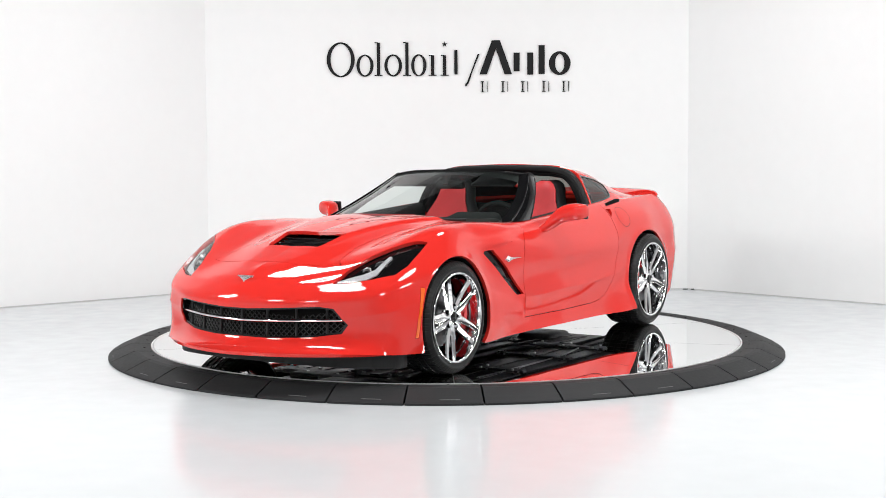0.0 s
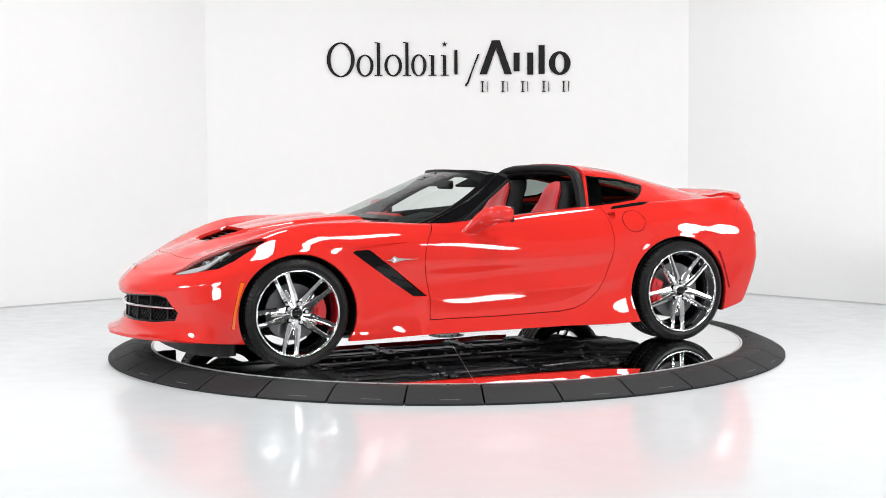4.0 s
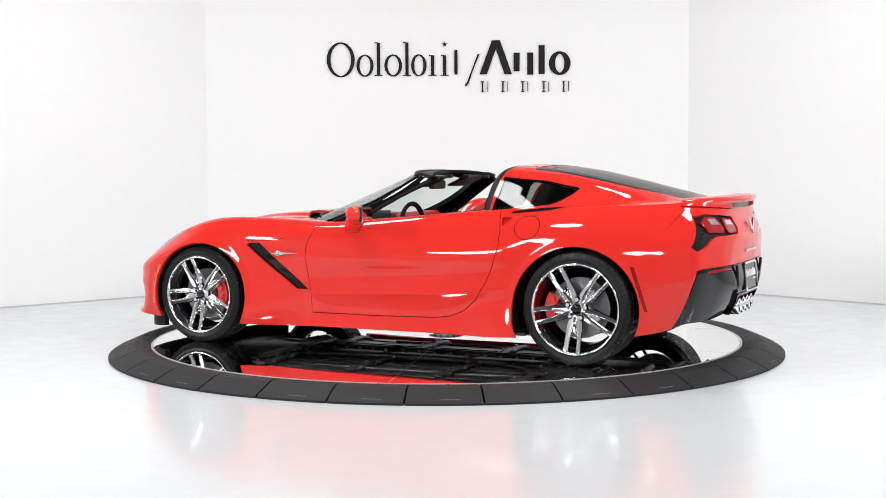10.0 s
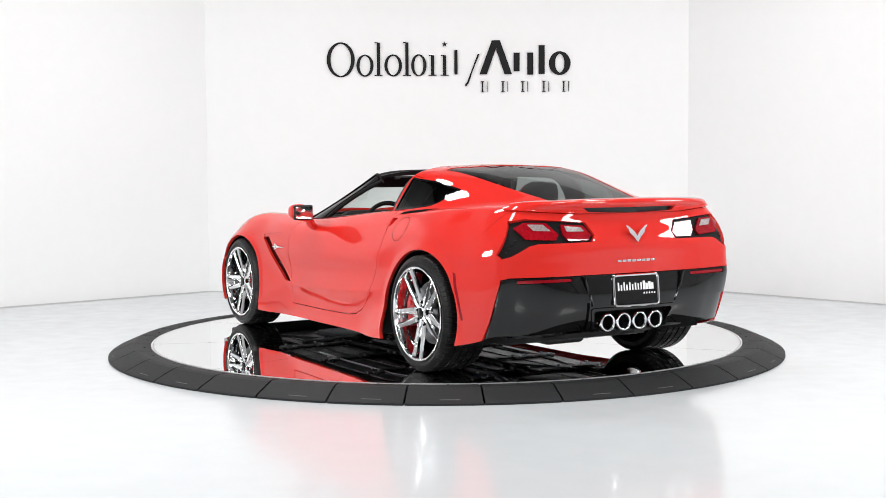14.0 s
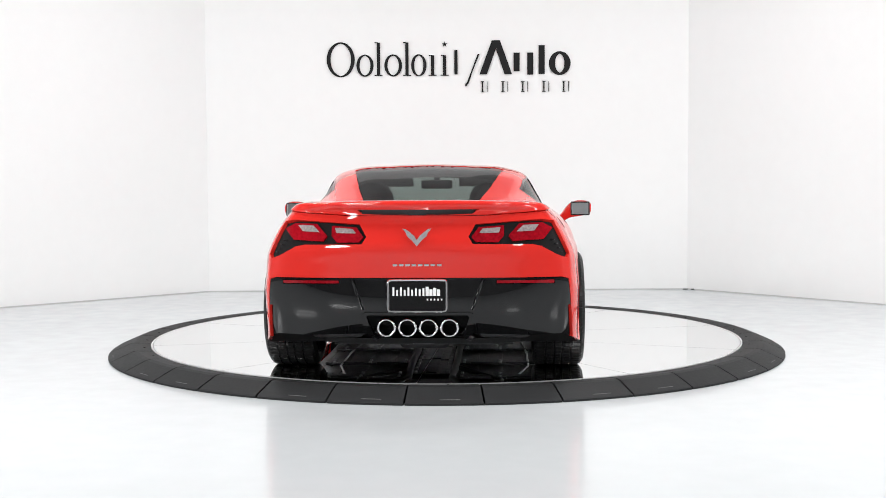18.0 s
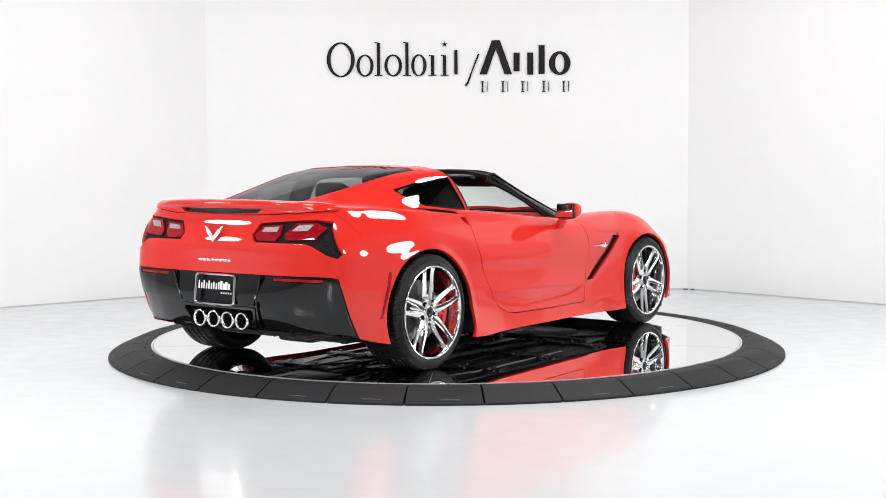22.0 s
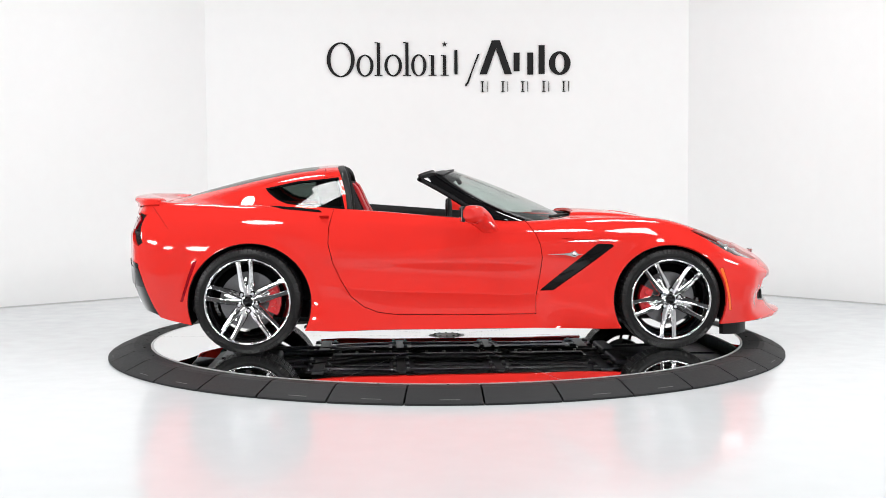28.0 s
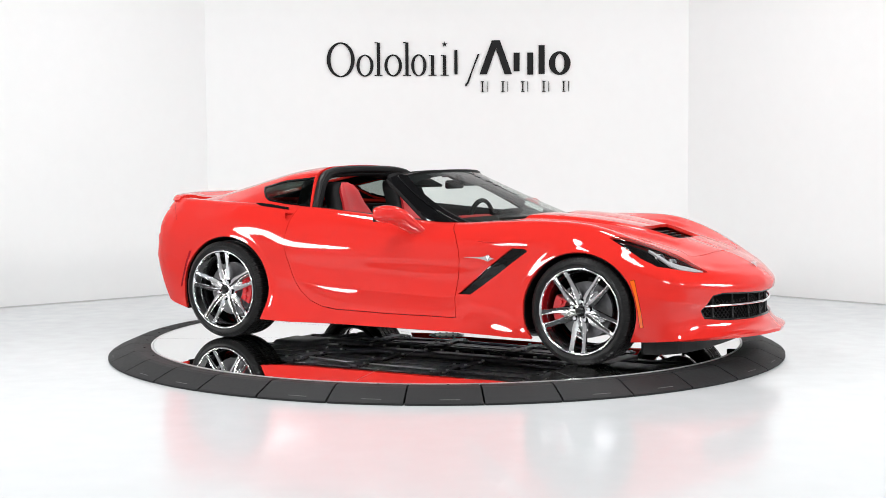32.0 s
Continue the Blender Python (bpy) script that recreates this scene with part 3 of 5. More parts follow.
LINE_G2 = [(2.035, 0, .618), (1.985, .09, .631), (1.885, .15, .668), (1.77, .19, .708), (1.605, .23, .755), (1.355, .28, .808), (.98, .34, .857), (.75, .38, .862),
           (.45, .28, .843), (0, .28, .85), (-.45, .28, .89), (-.85, .28, .92), (-1.05, .28, .93), (-1.355, .28, .94), (-1.7, .27, .949), (-1.835, .25, .951),
           (-1.895, .22, .953), (-1.94, .16, .958), (-1.96, .085, .961), (-1.97, 0, .962)]
LINE_H = [(1.99, 0, .637), (1.94, 0, .652), (1.86, 0, .68), (1.75, 0, .715), (1.6, 0, .757), (1.355, 0, .808), (.98, 0, .852), (.75, 0, .856),
          (.45, 0, .845), (0, 0, .85), (-.45, 0, .89), (-.85, 0, .92), (-1.05, 0, .93), (-1.355, 0, .94), (-1.7, 0, .948), (-1.82, 0, .95),
          (-1.87, 0, .952), (-1.90, 0, .955), (-1.92, 0, .957), (-1.93, 0, .957)]
# a shallow hollow along the doors, between the lower crease and the shoulder
DENT = [0, 0, 0, 0, 0, 0, 0, .003, .010, .014, .014, .006, 0, 0, 0, 0, 0, 0, 0, 0]
LINE_CD = [tuple((a + b) / 2 - (q if k == 1 else 0) for k, (a, b) in enumerate(zip(c, d))) for c, d, q in zip(LINE_C, LINE_D, DENT)]
shell = net([LINE_A, LINE_B, LINE_C, LINE_CD, LINE_D, LINE_E, LINE_E2, LINE_F, LINE_F2, LINE_G, LINE_G2, LINE_H], 0.016, creases=(2,))


def only(fn, test):
    """A cutting function that holds where test(V) is true."""
    return lambda V: np.where(test(V), fn(V), 1.0)


def side(V):
    return V[:, 1] > 0.55


def pair(name, S, material, label="", lip=0.02, parent=None):
    """A panel of the left side and its mirror image on the right."""
    return skin(name, S, material, parent or car, label, lip), skin(name, flip(S), material, parent or car, label, lip)


def arch(x, z, rx, rz):
    return only(lambda V: (np.hypot((V[:, 0] - x) / rx, (V[:, 2] - z) / rz) - 1) * rz, lambda V: side(V) & (V[:, 2] < 0.8))


# wheel arches with flared lips, and dark liners behind them
ARCHES = ((1.350, .325, .368, .354), (-1.344, .33, .394, .380))
flare = np.zeros(len(shell.V))
for ax_, az_, rx_, rz_ in ARCHES:
    away = (np.hypot((shell.V[:, 0] - ax_) / rx_, (shell.V[:, 2] - az_) / rz_) - 1) * rz_
    ramp = np.clip(1 - away / .05, 0, 1)
    flare = np.maximum(flare, np.where((shell.V[:, 1] > .7) & (shell.V[:, 2] < .84), .006 * ramp * ramp * (3 - 2 * ramp), 0))
# raised middle of the hood, narrow at the air outlet and wide at the windscreen
hx, hy = shell.V[:, 0], np.abs(shell.V[:, 1])
ramp = np.clip((np.interp(hx, [.7, .98, 1.355, 1.75], [.46, .40, .30, .215]) - hy) / .045, 0, 1)
dome = np.where((shell.V[:, 2] > .6) & (hx > .3), .013 * ramp * ramp * (3 - 2 * ramp) * np.interp(hx, [.5, .75, 1.5, 1.78], [.3, 1, 1, 0]), 0)
# sills that kick out behind the front wheels and ahead of the rear ones
soft_step = lambda q: np.clip(q, 0, 1) ** 2 * (3 - 2 * np.clip(q, 0, 1))
kick = .034 * soft_step((-.56 - hx) / .38) * soft_step((.37 - shell.V[:, 2]) / .19) * (hx > -1.2) + .016 * soft_step((hx - .70) / .24) * soft_step((.34 - shell.V[:, 2]) / .17) * (hx < 1.2)
flare = flare + np.where(hy > .7, kick, 0)
fresh = shell.V + np.stack([0 * flare, flare, dome], 1)
turned = normals(fresh, shell.F)
turned[hy < 1e-6, 1] = 0
shell = Skin(fresh, shell.F, np.where((flare + dome > 0)[:, None], turned, shell.N))
for ar in ARCHES:
    shell = outside(shell, arch(*ar))
# cabin opening
CABIN = [(.86, -.1), (.835, .2), (.76, .45), (.54, .69), (.42, .742), (.0, .745), (-.45, .725), (-.72, .70), (-1.0, .69), (-1.4, .60), (-1.75, .42), (-1.78, -.1)]
shell = outside(shell, poly_sdf(CABIN, [0, 1]))
whole = shell
# headlights
HEAD = [(2.01, .525), (1.90, .545), (1.76, .60), (1.64, .675), (1.55, .75), (1.505, .807), (1.60, .813), (1.71, .81), (1.80, .785), (1.89, .70), (1.965, .61)]
head_fn = only(poly_sdf(HEAD, [0, 1]), lambda V: (V[:, 0] > 1.4) & (V[:, 2] > .5))
lamp, shell = panel(shell, head_fn, 0.0015)
# grille opening
GRILLE = [(-.1, .418), (.09, .418), (.30, .428), (.49, .437), (.56, .425), (.615, .335), (.58, .285), (.43, .266), (.19, .257), (-.1, .26)]
grille_fn = only(poly_sdf(GRILLE, [1, 2]), lambda V: V[:, 0] > 1.9)
mouth, shell = panel(shell, grille_fn, 0.0)
# fender vents
VENT = [(.992, .671), (.975, .684), (.884, .687), (.705, .548), (.506, .388), (.598, .390), (.78, .515), (.966, .652)]
gill, shell = panel(shell, only(poly_sdf(VENT, [0, 2]), side), 0.0)
SCALLOP = [(.994, .698), (.82, .716), (.63, .727), (.70, .716), (.84, .697), (.975, .691)]
scallop, shell = panel(shell, only(poly_sdf(SCALLOP, [0, 2]), side), 0.0)
# side marker lamps
MARK_F = [(1.672, .522), (1.697, .527), (1.722, .44), (1.742, .35), (1.754, .252), (1.736, .25), (1.725, .35), (1.704, .44)]
MARK_R = [(-1.676, .600), (-1.700, .594), (-1.742, .47), (-1.783, .342), (-1.767, .34), (-1.725, .47)]
mark_f, shell = panel(shell, only(poly_sdf(MARK_F, [0, 2]), side), 0.001)
mark_r, shell = panel(shell, only(poly_sdf(MARK_R, [0, 2]), side), 0.001)
# hood vent and hood
HOOD_VENT = [(1.715, -.1), (1.71, .18), (1.68, .195), (1.475, .228), (1.465, -.1)]
scoop, shell = panel(shell, only(poly_sdf(HOOD_VENT, [0, 1]), lambda V: V[:, 2] > .6), 0.0)
HOOD = [(1.935, -.1), (1.932, .05), (1.915, .25), (1.885, .41), (1.865, .465), (1.82, .425), (1.61, .39), (1.25, .42), (.95, .50), (.70, .60), (.5, .60), (.5, -.1)]
hood, shell = panel(shell, only(poly_sdf(HOOD, [0, 1]), lambda V: V[:, 2] > .6), 0.002)
# doors, door-pull scoops and fuel door
DOOR = [(.425, .95), (.43, .83), (.485, .755), (.515, .68), (.525, .60), (.512, .5), (.485, .36), (.485, .238), (.0, .238), (-.42, .247), (-.53, .262), (-.62, .298), (-.70, .365), (-.765, .47), (-.815, .58),
        (-.845, .70), (-.842, .80), (-.825, .87), (-.79, .98)]
door, shell = panel(shell, only(poly_sdf(DOOR, [0, 2]), side), 0.0022)
PULL = [(-.905, .878), (-.838, .878), (-.85, .822), (-.885, .842)]
pull, shell = panel(shell, only(poly_sdf(PULL, [0, 2]), side), 0.0)
SLIT = [(-.885, .897), (-.905, .912), (-1.08, .930), (-1.22, .940), (-1.14, .921)]
# tail: lamps, dark lower panel, spoiler
TAIL = [(.739, .891), (.668, .902), (.315, .878), (.277, .813), (.30, .774), (.62, .77), (.668, .76), (.762, .709), (.811, .692), (.824, .715)]
rear = lambda V: V[:, 0] < -1.86
tail, shell = panel(shell, only(poly_sdf(TAIL, [1, 2]), rear), 0.001)
LOWER = [(-.1, .591), (.78, .588), (.818, .578), (.828, .5), (.846, .25), (.86, .1), (-.1, .1)]
lower, shell = panel(shell, only(poly_sdf(LOWER, [1, 2]), rear), 0.002)
SPOILER = [(-.1, .928), (.29, .925), (.37, .925), (.725, .946), (.8, 1.2), (-.1, 1.2)]
wing, shell = panel(shell, only(poly_sdf(SPOILER, [1, 2]), lambda V: V[:, 0] < -1.93), 0.0015)
BRAKE = [(-.1, .966), (.335, .967), (.296, .934), (-.1, .925)]
brake, wing = panel(wing, only(poly_sdf(BRAKE, [1, 2]), lambda V: V[:, 0] < -2.1), 0.0)

skin("body_shell", both(shell), "red", car, "", 0.02)
skin("hood", both(hood), "red", car, "red hood with a central air outlet", 0.02)
skin("spoiler", offset(both(wing), .013), "red", car, "red ducktail rear spoiler", 0.03)
brake_lamp = skin("brake_lamp", offset(both(inside(whole, only(poly_sdf(BRAKE, [1, 2], .012), lambda V: V[:, 0] < -2.1))), -.008), "brake_dark", car, "dark slim high-level brake lamp", 0)
doors = pair("door", door, "red", "red door with its window lowered")
# fuel door on the left flank


def cage(fn, d):
    """The body's own surface under fn, moved along its normal by d."""
    return offset(inside(refine(inside(whole, lambda V: fn(V) - .04), fn, .012), fn), d)


fuel_fn = lambda V: np.where(V[:, 1] > .5, np.sqrt((V[:, 0] + 1.02) ** 2 + (V[:, 1] - .846) ** 2 + (V[:, 2] - .82) ** 2) - .084, 1.0)
fuel_rim = outside(inside(refine(inside(whole, lambda V: fuel_fn(V) - .03), fuel_fn, .012), fuel_fn), lambda V: fuel_fn(V) + .0035)
skin("fuel_door", offset(fuel_rim, .0006), "dark_gap", car, "round fuel flap seam on the flank", 0)

SEAM = [(-1.972, .938), (-1.905, .858), (-1.862, .800), (-1.8605, .801), (-1.9035, .8592), (-1.9705, .9392)]
pair("bumper_seam", cage(only(poly_sdf(SEAM, [0, 2], .0002), side), .0006), "dark_gap", "fine dark seam beside the rear bumper", 0)
# dark insides of the openings
pair("fender_vent", cage(only(poly_sdf(VENT, [0, 2], .012), side), -.024), "black_gloss", "gloss black slatted fender vent", 0)
pair("vent_scallop", cage(only(poly_sdf(SCALLOP, [0, 2], .006), side), -.009), "red", "", 0)
pair("door_pull", cage(only(poly_sdf(PULL, [0, 2], .012), side), -.024), "red", "", 0)
pair("shoulder_vent", cage(only(poly_sdf(SLIT, [0, 2], .001), side), .0015), "dark_gap", "slim black intake slit on the rear shoulder", 0)
pair("side_marker", mark_f, "amber", "amber front side marker", .012)
pair("side_marker", mark_r, "lens_red", "dark red rear side marker", .012)
vent_bed = skin("hood_outlet", offset(both(inside(whole, only(poly_sdf(HOOD_VENT, [0, 1], .015), lambda V: V[:, 2] > .6))), -.045), "black_matt", car, "black louvred hood air outlet", 0)
for k in range(5):
    part("louvre", box(bmesh.new(), (.034, .35 + .018 * k, .005), pose(1.684 - .045 * k, 0, .714 + .0118 * k, 0, -2), .002), "black_gloss", vent_bed)
for s in (1, -1):
    for u in (.34, .67):
        part("vent_slat", box(bmesh.new(), (.10, .012, .009), pose(.575 + .33 * u, (.848 + .006 * u) * s, .41 + .26 * u, 0, -20, 0), .002), "black_gloss", car)

# grille: dark bed, diamond mesh, uprights and a bright bar


def nose_x(y, z):
    return 2.186 - .51 * y * y - .06 * (z - .34)


skin("grille_bed", offset(both(inside(whole, only(poly_sdf(GRILLE, [1, 2], .02), lambda V: V[:, 0] > 1.9))), -.055), "dark_gap", car, "black grille backing", 0)
mouth_ring = outside(inside(whole, only(poly_sdf(GRILLE, [1, 2], .001), lambda V: V[:, 0] > 1.9)), lambda V: poly_sdf(GRILLE, [1, 2])(V) + .011)
skin("grille_surround", offset(both(mouth_ring), -.008), "black_gloss", car, "gloss black grille surround", .04)


def bar_on_nose(y0, z0, y1, z1, r, back, n=6):
    pts = [(nose_x(y0 + (y1 - y0) * i / n, z0 + (z1 - z0) * i / n) - back, y0 + (y1 - y0) * i / n, z0 + (z1 - z0) * i / n) for i in range(n + 1)]
    return tube(pts, r, 5)


mesh_v, mesh_f = [], []
gp = poly_sdf([(-.62, .34), (-.56, .425), (-.3, .43), (0, .418), (.3, .43), (.56, .425), (.62, .34), (.57, .28), (.2, .255), (-.2, .255), (-.57, .28)], [0, 1])
for lean in (1, -1):
    for k in range(-24, 25):
        run = [(k * .031 + lean * .62 * (z - .34) / .62, z) for z in np.linspace(.25, .44, 20)]
        ok = gp(np.array(run)) < .004
        idx = [i for i in range(len(run)) if ok[i]]
        if len(idx) < 3:
            continue
        v, f = tube([(nose_x(*run[i]) - .035, *run[i]) for i in idx], .0032, 4)
        mesh_f += [tuple(q + len(mesh_v) for q in ff) for ff in f]
        mesh_v += v
link("grille_mesh", mesh_v, mesh_f, "black_satin", car, "gloss black diamond grille mesh", smooth=False)
for y in (-.5, -.34, -.17, 0, .17, .34, .5):
    v, f = bar_on_nose(y, .262, y * .99, .428, .009, .028, 3)
    link("grille_upright", v, f, "black_satin", car)
pts = [(nose_x(y, .352) + .002 - .02 * abs(y), y, .349 + .01 * (abs(y) / .6)) for y in np.linspace(-.60, .60, 41)]
v, f = tube(pts, .0085, 8)
link("grille_bar", v, f, "chrome", car, "bright horizontal grille bar")

# headlamps
bed = cage(only(poly_sdf(HEAD, [0, 1], .012), lambda V: (V[:, 0] > 1.4) & (V[:, 2] > .5)), -.028)
cover = offset(lamp, -.001)
BLADE = [(1.995, .537), (1.957, .598), (1.905, .666), (1.85, .702), (1.72, .716), (1.715, .696), (1.83, .676), (1.885, .635), (1.935, .58), (1.985, .531)]
blade = cage(only(poly_sdf(BLADE, [0, 1]), lambda V: (V[:, 0] > 1.4) & (V[:, 2] > .5)), -.012)
for s, fx in ((1, lambda q: q), (-1, flip)):
    hl = skin("headlamp", fx(bed), "black_gloss", car, "black swept-back headlamp with a bright light strip", 0)
    skin("light_strip", fx(blade), "lamp_white", hl, "white running light strip", .01)
    skin("lens_cover", fx(cover), "lamp_cover", hl, "clear lens cover", 0)
    v, f = lathe([(0, .0), (.02, .004), (.03, .012), (.034, .02), (.034, -.03)], 24)
    link("projector", v, f, "steel", hl, "round projector lens", m=pose(1.76, .672 * s, .632, 0, 0, -90 + 20 * s))
    v, f = lathe([(0, .0), (.015, .004), (.022, .012), (.024, -.02)], 20)
    link("projector", v, f, "steel", hl, "round projector lens", m=pose(1.83, .622 * s, .612, 0, 0, -90 + 20 * s))

# tail lamps
tail_bed = cage(only(poly_sdf(TAIL, [1, 2], .01), rear), -.022)
LENS_1 = [(.735, .858), (.677, .887), (.553, .883), (.492, .819), (.515, .789), (.683, .797)]
LENS_2 = [(.468, .873), (.331, .864), (.292, .813), (.316, .785), (.437, .783), (.468, .819)]
CLEAR_1 = [(.660, .876), (.572, .873), (.535, .838), (.63, .842)]
CLEAR_2 = [(.450, .862), (.352, .856), (.332, .832), (.44, .834)]
for s, fx in ((1, lambda q: q), (-1, flip)):
    tl = skin("tail_lamp", fx(tail_bed), "black_matt", car, "black tail lamp housing with two red lenses", 0)
    for lens, clear in ((LENS_1, CLEAR_1), (LENS_2, CLEAR_2)):
        skin("red_lens", fx(cage(only(poly_sdf(lens, [1, 2]), rear), -.006)), "lens_red", tl, "", .012)
        skin("clear_lens", fx(cage(only(poly_sdf(clear, [1, 2]), rear), -.003)), "lens_clear", tl, "clear lens section", .003)
    for k in range(4):
        y, z = .715 + .014 * k, .79 - .022 * k
        part("vent_fin", box(bmesh.new(), (.012, .07, .005), pose(-2.055 + .008 * k, y * s, z, 0, 10, 42 * s), .002), "black_satin", tl)

# dark lower rear panel with exhaust, reflectors and plate
EXHAUST = [(-.1, .396), (.288, .394), (.245, .268), (-.1, .262)]
ex_hole, lower = panel(lower, poly_sdf(EXHAUST, [1, 2]), 0.0)
REFLECT = [(.742, .576), (.425, .578), (.425, .560), (.742, .556)]
reflect, lower = panel(lower, poly_sdf(REFLECT, [1, 2]), 0.0015)
STEP = [(.315, .44), (.90, .43), (.90, .1), (.27, .1)]
step_in, lower = panel(lower, poly_sdf(STEP, [1, 2]), 0.0)
pair("rear_valance", offset(step_in, -.014), "black_gloss", "gloss black lower valance", 0)
low_ob = skin("rear_lower_panel", both(lower), "black_gloss", car, "gloss black lower rear panel", .03)
pair("reflector", offset(reflect, -.003), "lens_red", "slim dark red rear reflector", .01)
skin("exhaust_recess", offset(both(inside(whole, only(poly_sdf(EXHAUST, [1, 2], .02), rear))), -.06), "black_matt", car, "black exhaust recess", 0)
ring_e = outside(inside(whole, only(poly_sdf(EXHAUST, [1, 2], .012), rear)), lambda V: poly_sdf(EXHAUST, [1, 2])(V) + .004)
skin("exhaust_surround", offset(both(ring_e), .006), "black_gloss", car, "gloss black frame round the exhausts", .02)
for y in (-.171, -.057, .057, .171):
    v, f = lathe([(.035, .12), (.037, .004), (.039, -.010), (.044, -.016), (.050, -.012), (.0535, -.002), (.0535, .02), (.051, .14)], 36)
    link("exhaust_tip", v, f, "chrome", car, "round chrome exhaust tip", m=pose(-2.150, y, .318, 0, 0, -90))
    v, f = lathe([(0, .07), (.041, .07)], 24)
    link("exhaust_bore", v, f, "dark_gap", car, m=pose(-2.150, y, .318, 0, 0, -90))
for s in (1, -1):
    v, f = tube([(-2.186, .355 * s, .585), (-2.186, .335 * s, .53), (-2.176, .295 * s, .42)], .009, 8)
    link("panel_edge", v, f, "black_gloss", car)
plate_ob = part("number_plate", box(bmesh.new(), (.008, .31, .155), pose(-2.192, 0, .496, 0, 6), .002), "black_gloss", car, "black dealer plate with white bars")
for k in range(14):
    bold = k >= 9
    h = 1.35 * (.034, .024, .034, .024, .034, .024, .030, .026, .030, .036, .026, .032, .026, .012)[k]
    if k < 13:
        part("print_bar", box(bmesh.new(), (.002, .0165 if bold else .010, h), pose(-2.1975, .128 - .0202 * k, .496 + h / 2, 0, 6)), "white_print", plate_ob)
for k in range(5):
    part("print_bar", box(bmesh.new(), (.002, .008, .010), pose(-2.1985, -.055 - .019 * k, .476, 0, 6)), "white_print", plate_ob)
fp = []
for k in range(32):
    a = 2 * math.pi * (k + .5) / 32
    y, z = .158 * math.copysign(abs(math.cos(a)) ** .13, math.cos(a)), .496 + .084 * math.copysign(abs(math.sin(a)) ** .13, math.sin(a))
    fp.append((-2.1975 + (z - .496) * .105, y, z))
v, f = tube(fp, .0075, 6, True)
link("plate_frame", v, f, "chrome", plate_ob, "chrome plate frame", smooth=False)

# upper rear body: roof band, sail panels and hatch
UP_A = [(-0.725, .735, .90), (-.9, .73, .91), (-1.1, .72, .922), (-1.3, .695, .935), (-1.5, .675, .942), (-1.75, .645, .95), (-1.95, .60, .95)]
UP_B = [(-0.74, .675, 1.025), (-.9, .66, 1.025), (-1.1, .638, 1.02), (-1.3, .605, 1.005), (-1.5, .58, .983), (-1.75, .55, .963), (-1.95, .53, .952)]
UP_C = [(-0.77, .60, 1.135), (-.9, .58, 1.13), (-1.1, .553, 1.108), (-1.3, .52, 1.07), (-1.5, .498, 1.026), (-1.75, .47, .98), (-1.95, .46, .955)]
UP_D = [(-0.79, .48, 1.178), (-.9, .465, 1.172), (-1.1, .438, 1.148), (-1.3, .405, 1.108), (-1.5, .375, 1.062), (-1.75, .335, 1.006), (-1.95, .31, .957)]
UP_E = [(-0.806, .25, 1.196), (-.9, .24, 1.19), (-1.1, .23, 1.167), (-1.3, .21, 1.128), (-1.5, .19, 1.082), (-1.75, .17, 1.018), (-1.95, .155, .962)]
UP_F = [(-0.812, 0, 1.203), (-.9, 0, 1.198), (-1.1, 0, 1.175), (-1.3, 0, 1.136), (-1.5, 0, 1.09), (-1.75, 0, 1.023), (-1.95, 0, .964)]
upper = net([UP_A, UP_B, UP_C, UP_D, UP_E, UP_F], 0.016)
# quarter windows, hatch glass, roof band
QWIN = [(-.742, .918), (-.782, 1.121), (-.85, 1.112), (-1.05, 1.095), (-1.26, 1.05), (-1.235, 1.02), (-1.17, .975), (-1.12, .955), (-.95, .935)]
qwin, upper = panel(upper, only(poly_sdf(QWIN, [0, 2]), lambda V: V[:, 1] > .45), 0.002)
q_net = net([UP_A, UP_B, UP_C, UP_D, UP_E, UP_F], 0.016)
q_net = refine(q_net, only(poly_sdf(QWIN, [0, 2]), lambda V: V[:, 1] > .45), .02)
q_rim = outside(inside(q_net, only(poly_sdf(QWIN, [0, 2], .001), lambda V: V[:, 1] > .45)), lambda V: poly_sdf(QWIN, [0, 2])(V) + .009)
for s, fx in ((1, lambda q: q), (-1, flip)):
    qw = skin("quarter_window", fx(offset(qwin, -.003)), "tint_pane", car, "dark tinted side quarter window", 0)
    skin("window_seal", fx(offset(q_rim, .001)), "black_gloss", qw, "", .01)
HATCH = [(-.925, -.1), (-.925, .44), (-.94, .47), (-1.1, .446), (-1.5, .383), (-1.80, .325), (-1.87, .30), (-1.895, .26), (-1.90, -.1)]
hatch, upper = panel(upper, poly_sdf(HATCH, [0, 1]), 0.002)
skin("hatch_glass", offset(both(hatch), -.003), "tint_pane", car, "dark tinted rear hatch glass", 0)
ROOF = [(-.5, -.1), (-.5, .6), (-.875, .6), (-.872, .3), (-.872, -.1)]
band, upper = panel(upper, only(poly_sdf(ROOF, [0, 1]), lambda V: V[:, 2] > 1.10), 0.0015)
skin("roof_band", both(band), "red", car, "red roof band behind the open cockpit", .02)
skin("sail_panel", both(upper), "red", car, "red sail panel and hatch frame", .02)
liner = offset(both(outside(net([UP_A, UP_B, UP_C, UP_D, UP_E, UP_F], 0.03), lambda V: np.minimum(poly_sdf(QWIN, [0, 2], .012)(V) + np.where(V[:, 1] > .45, 0, 9), poly_sdf(HATCH, [0, 1], .01)(V)))), -.022)
skin("headliner", liner, "black_matt", car, "black inner lining of the rear roof", 0)

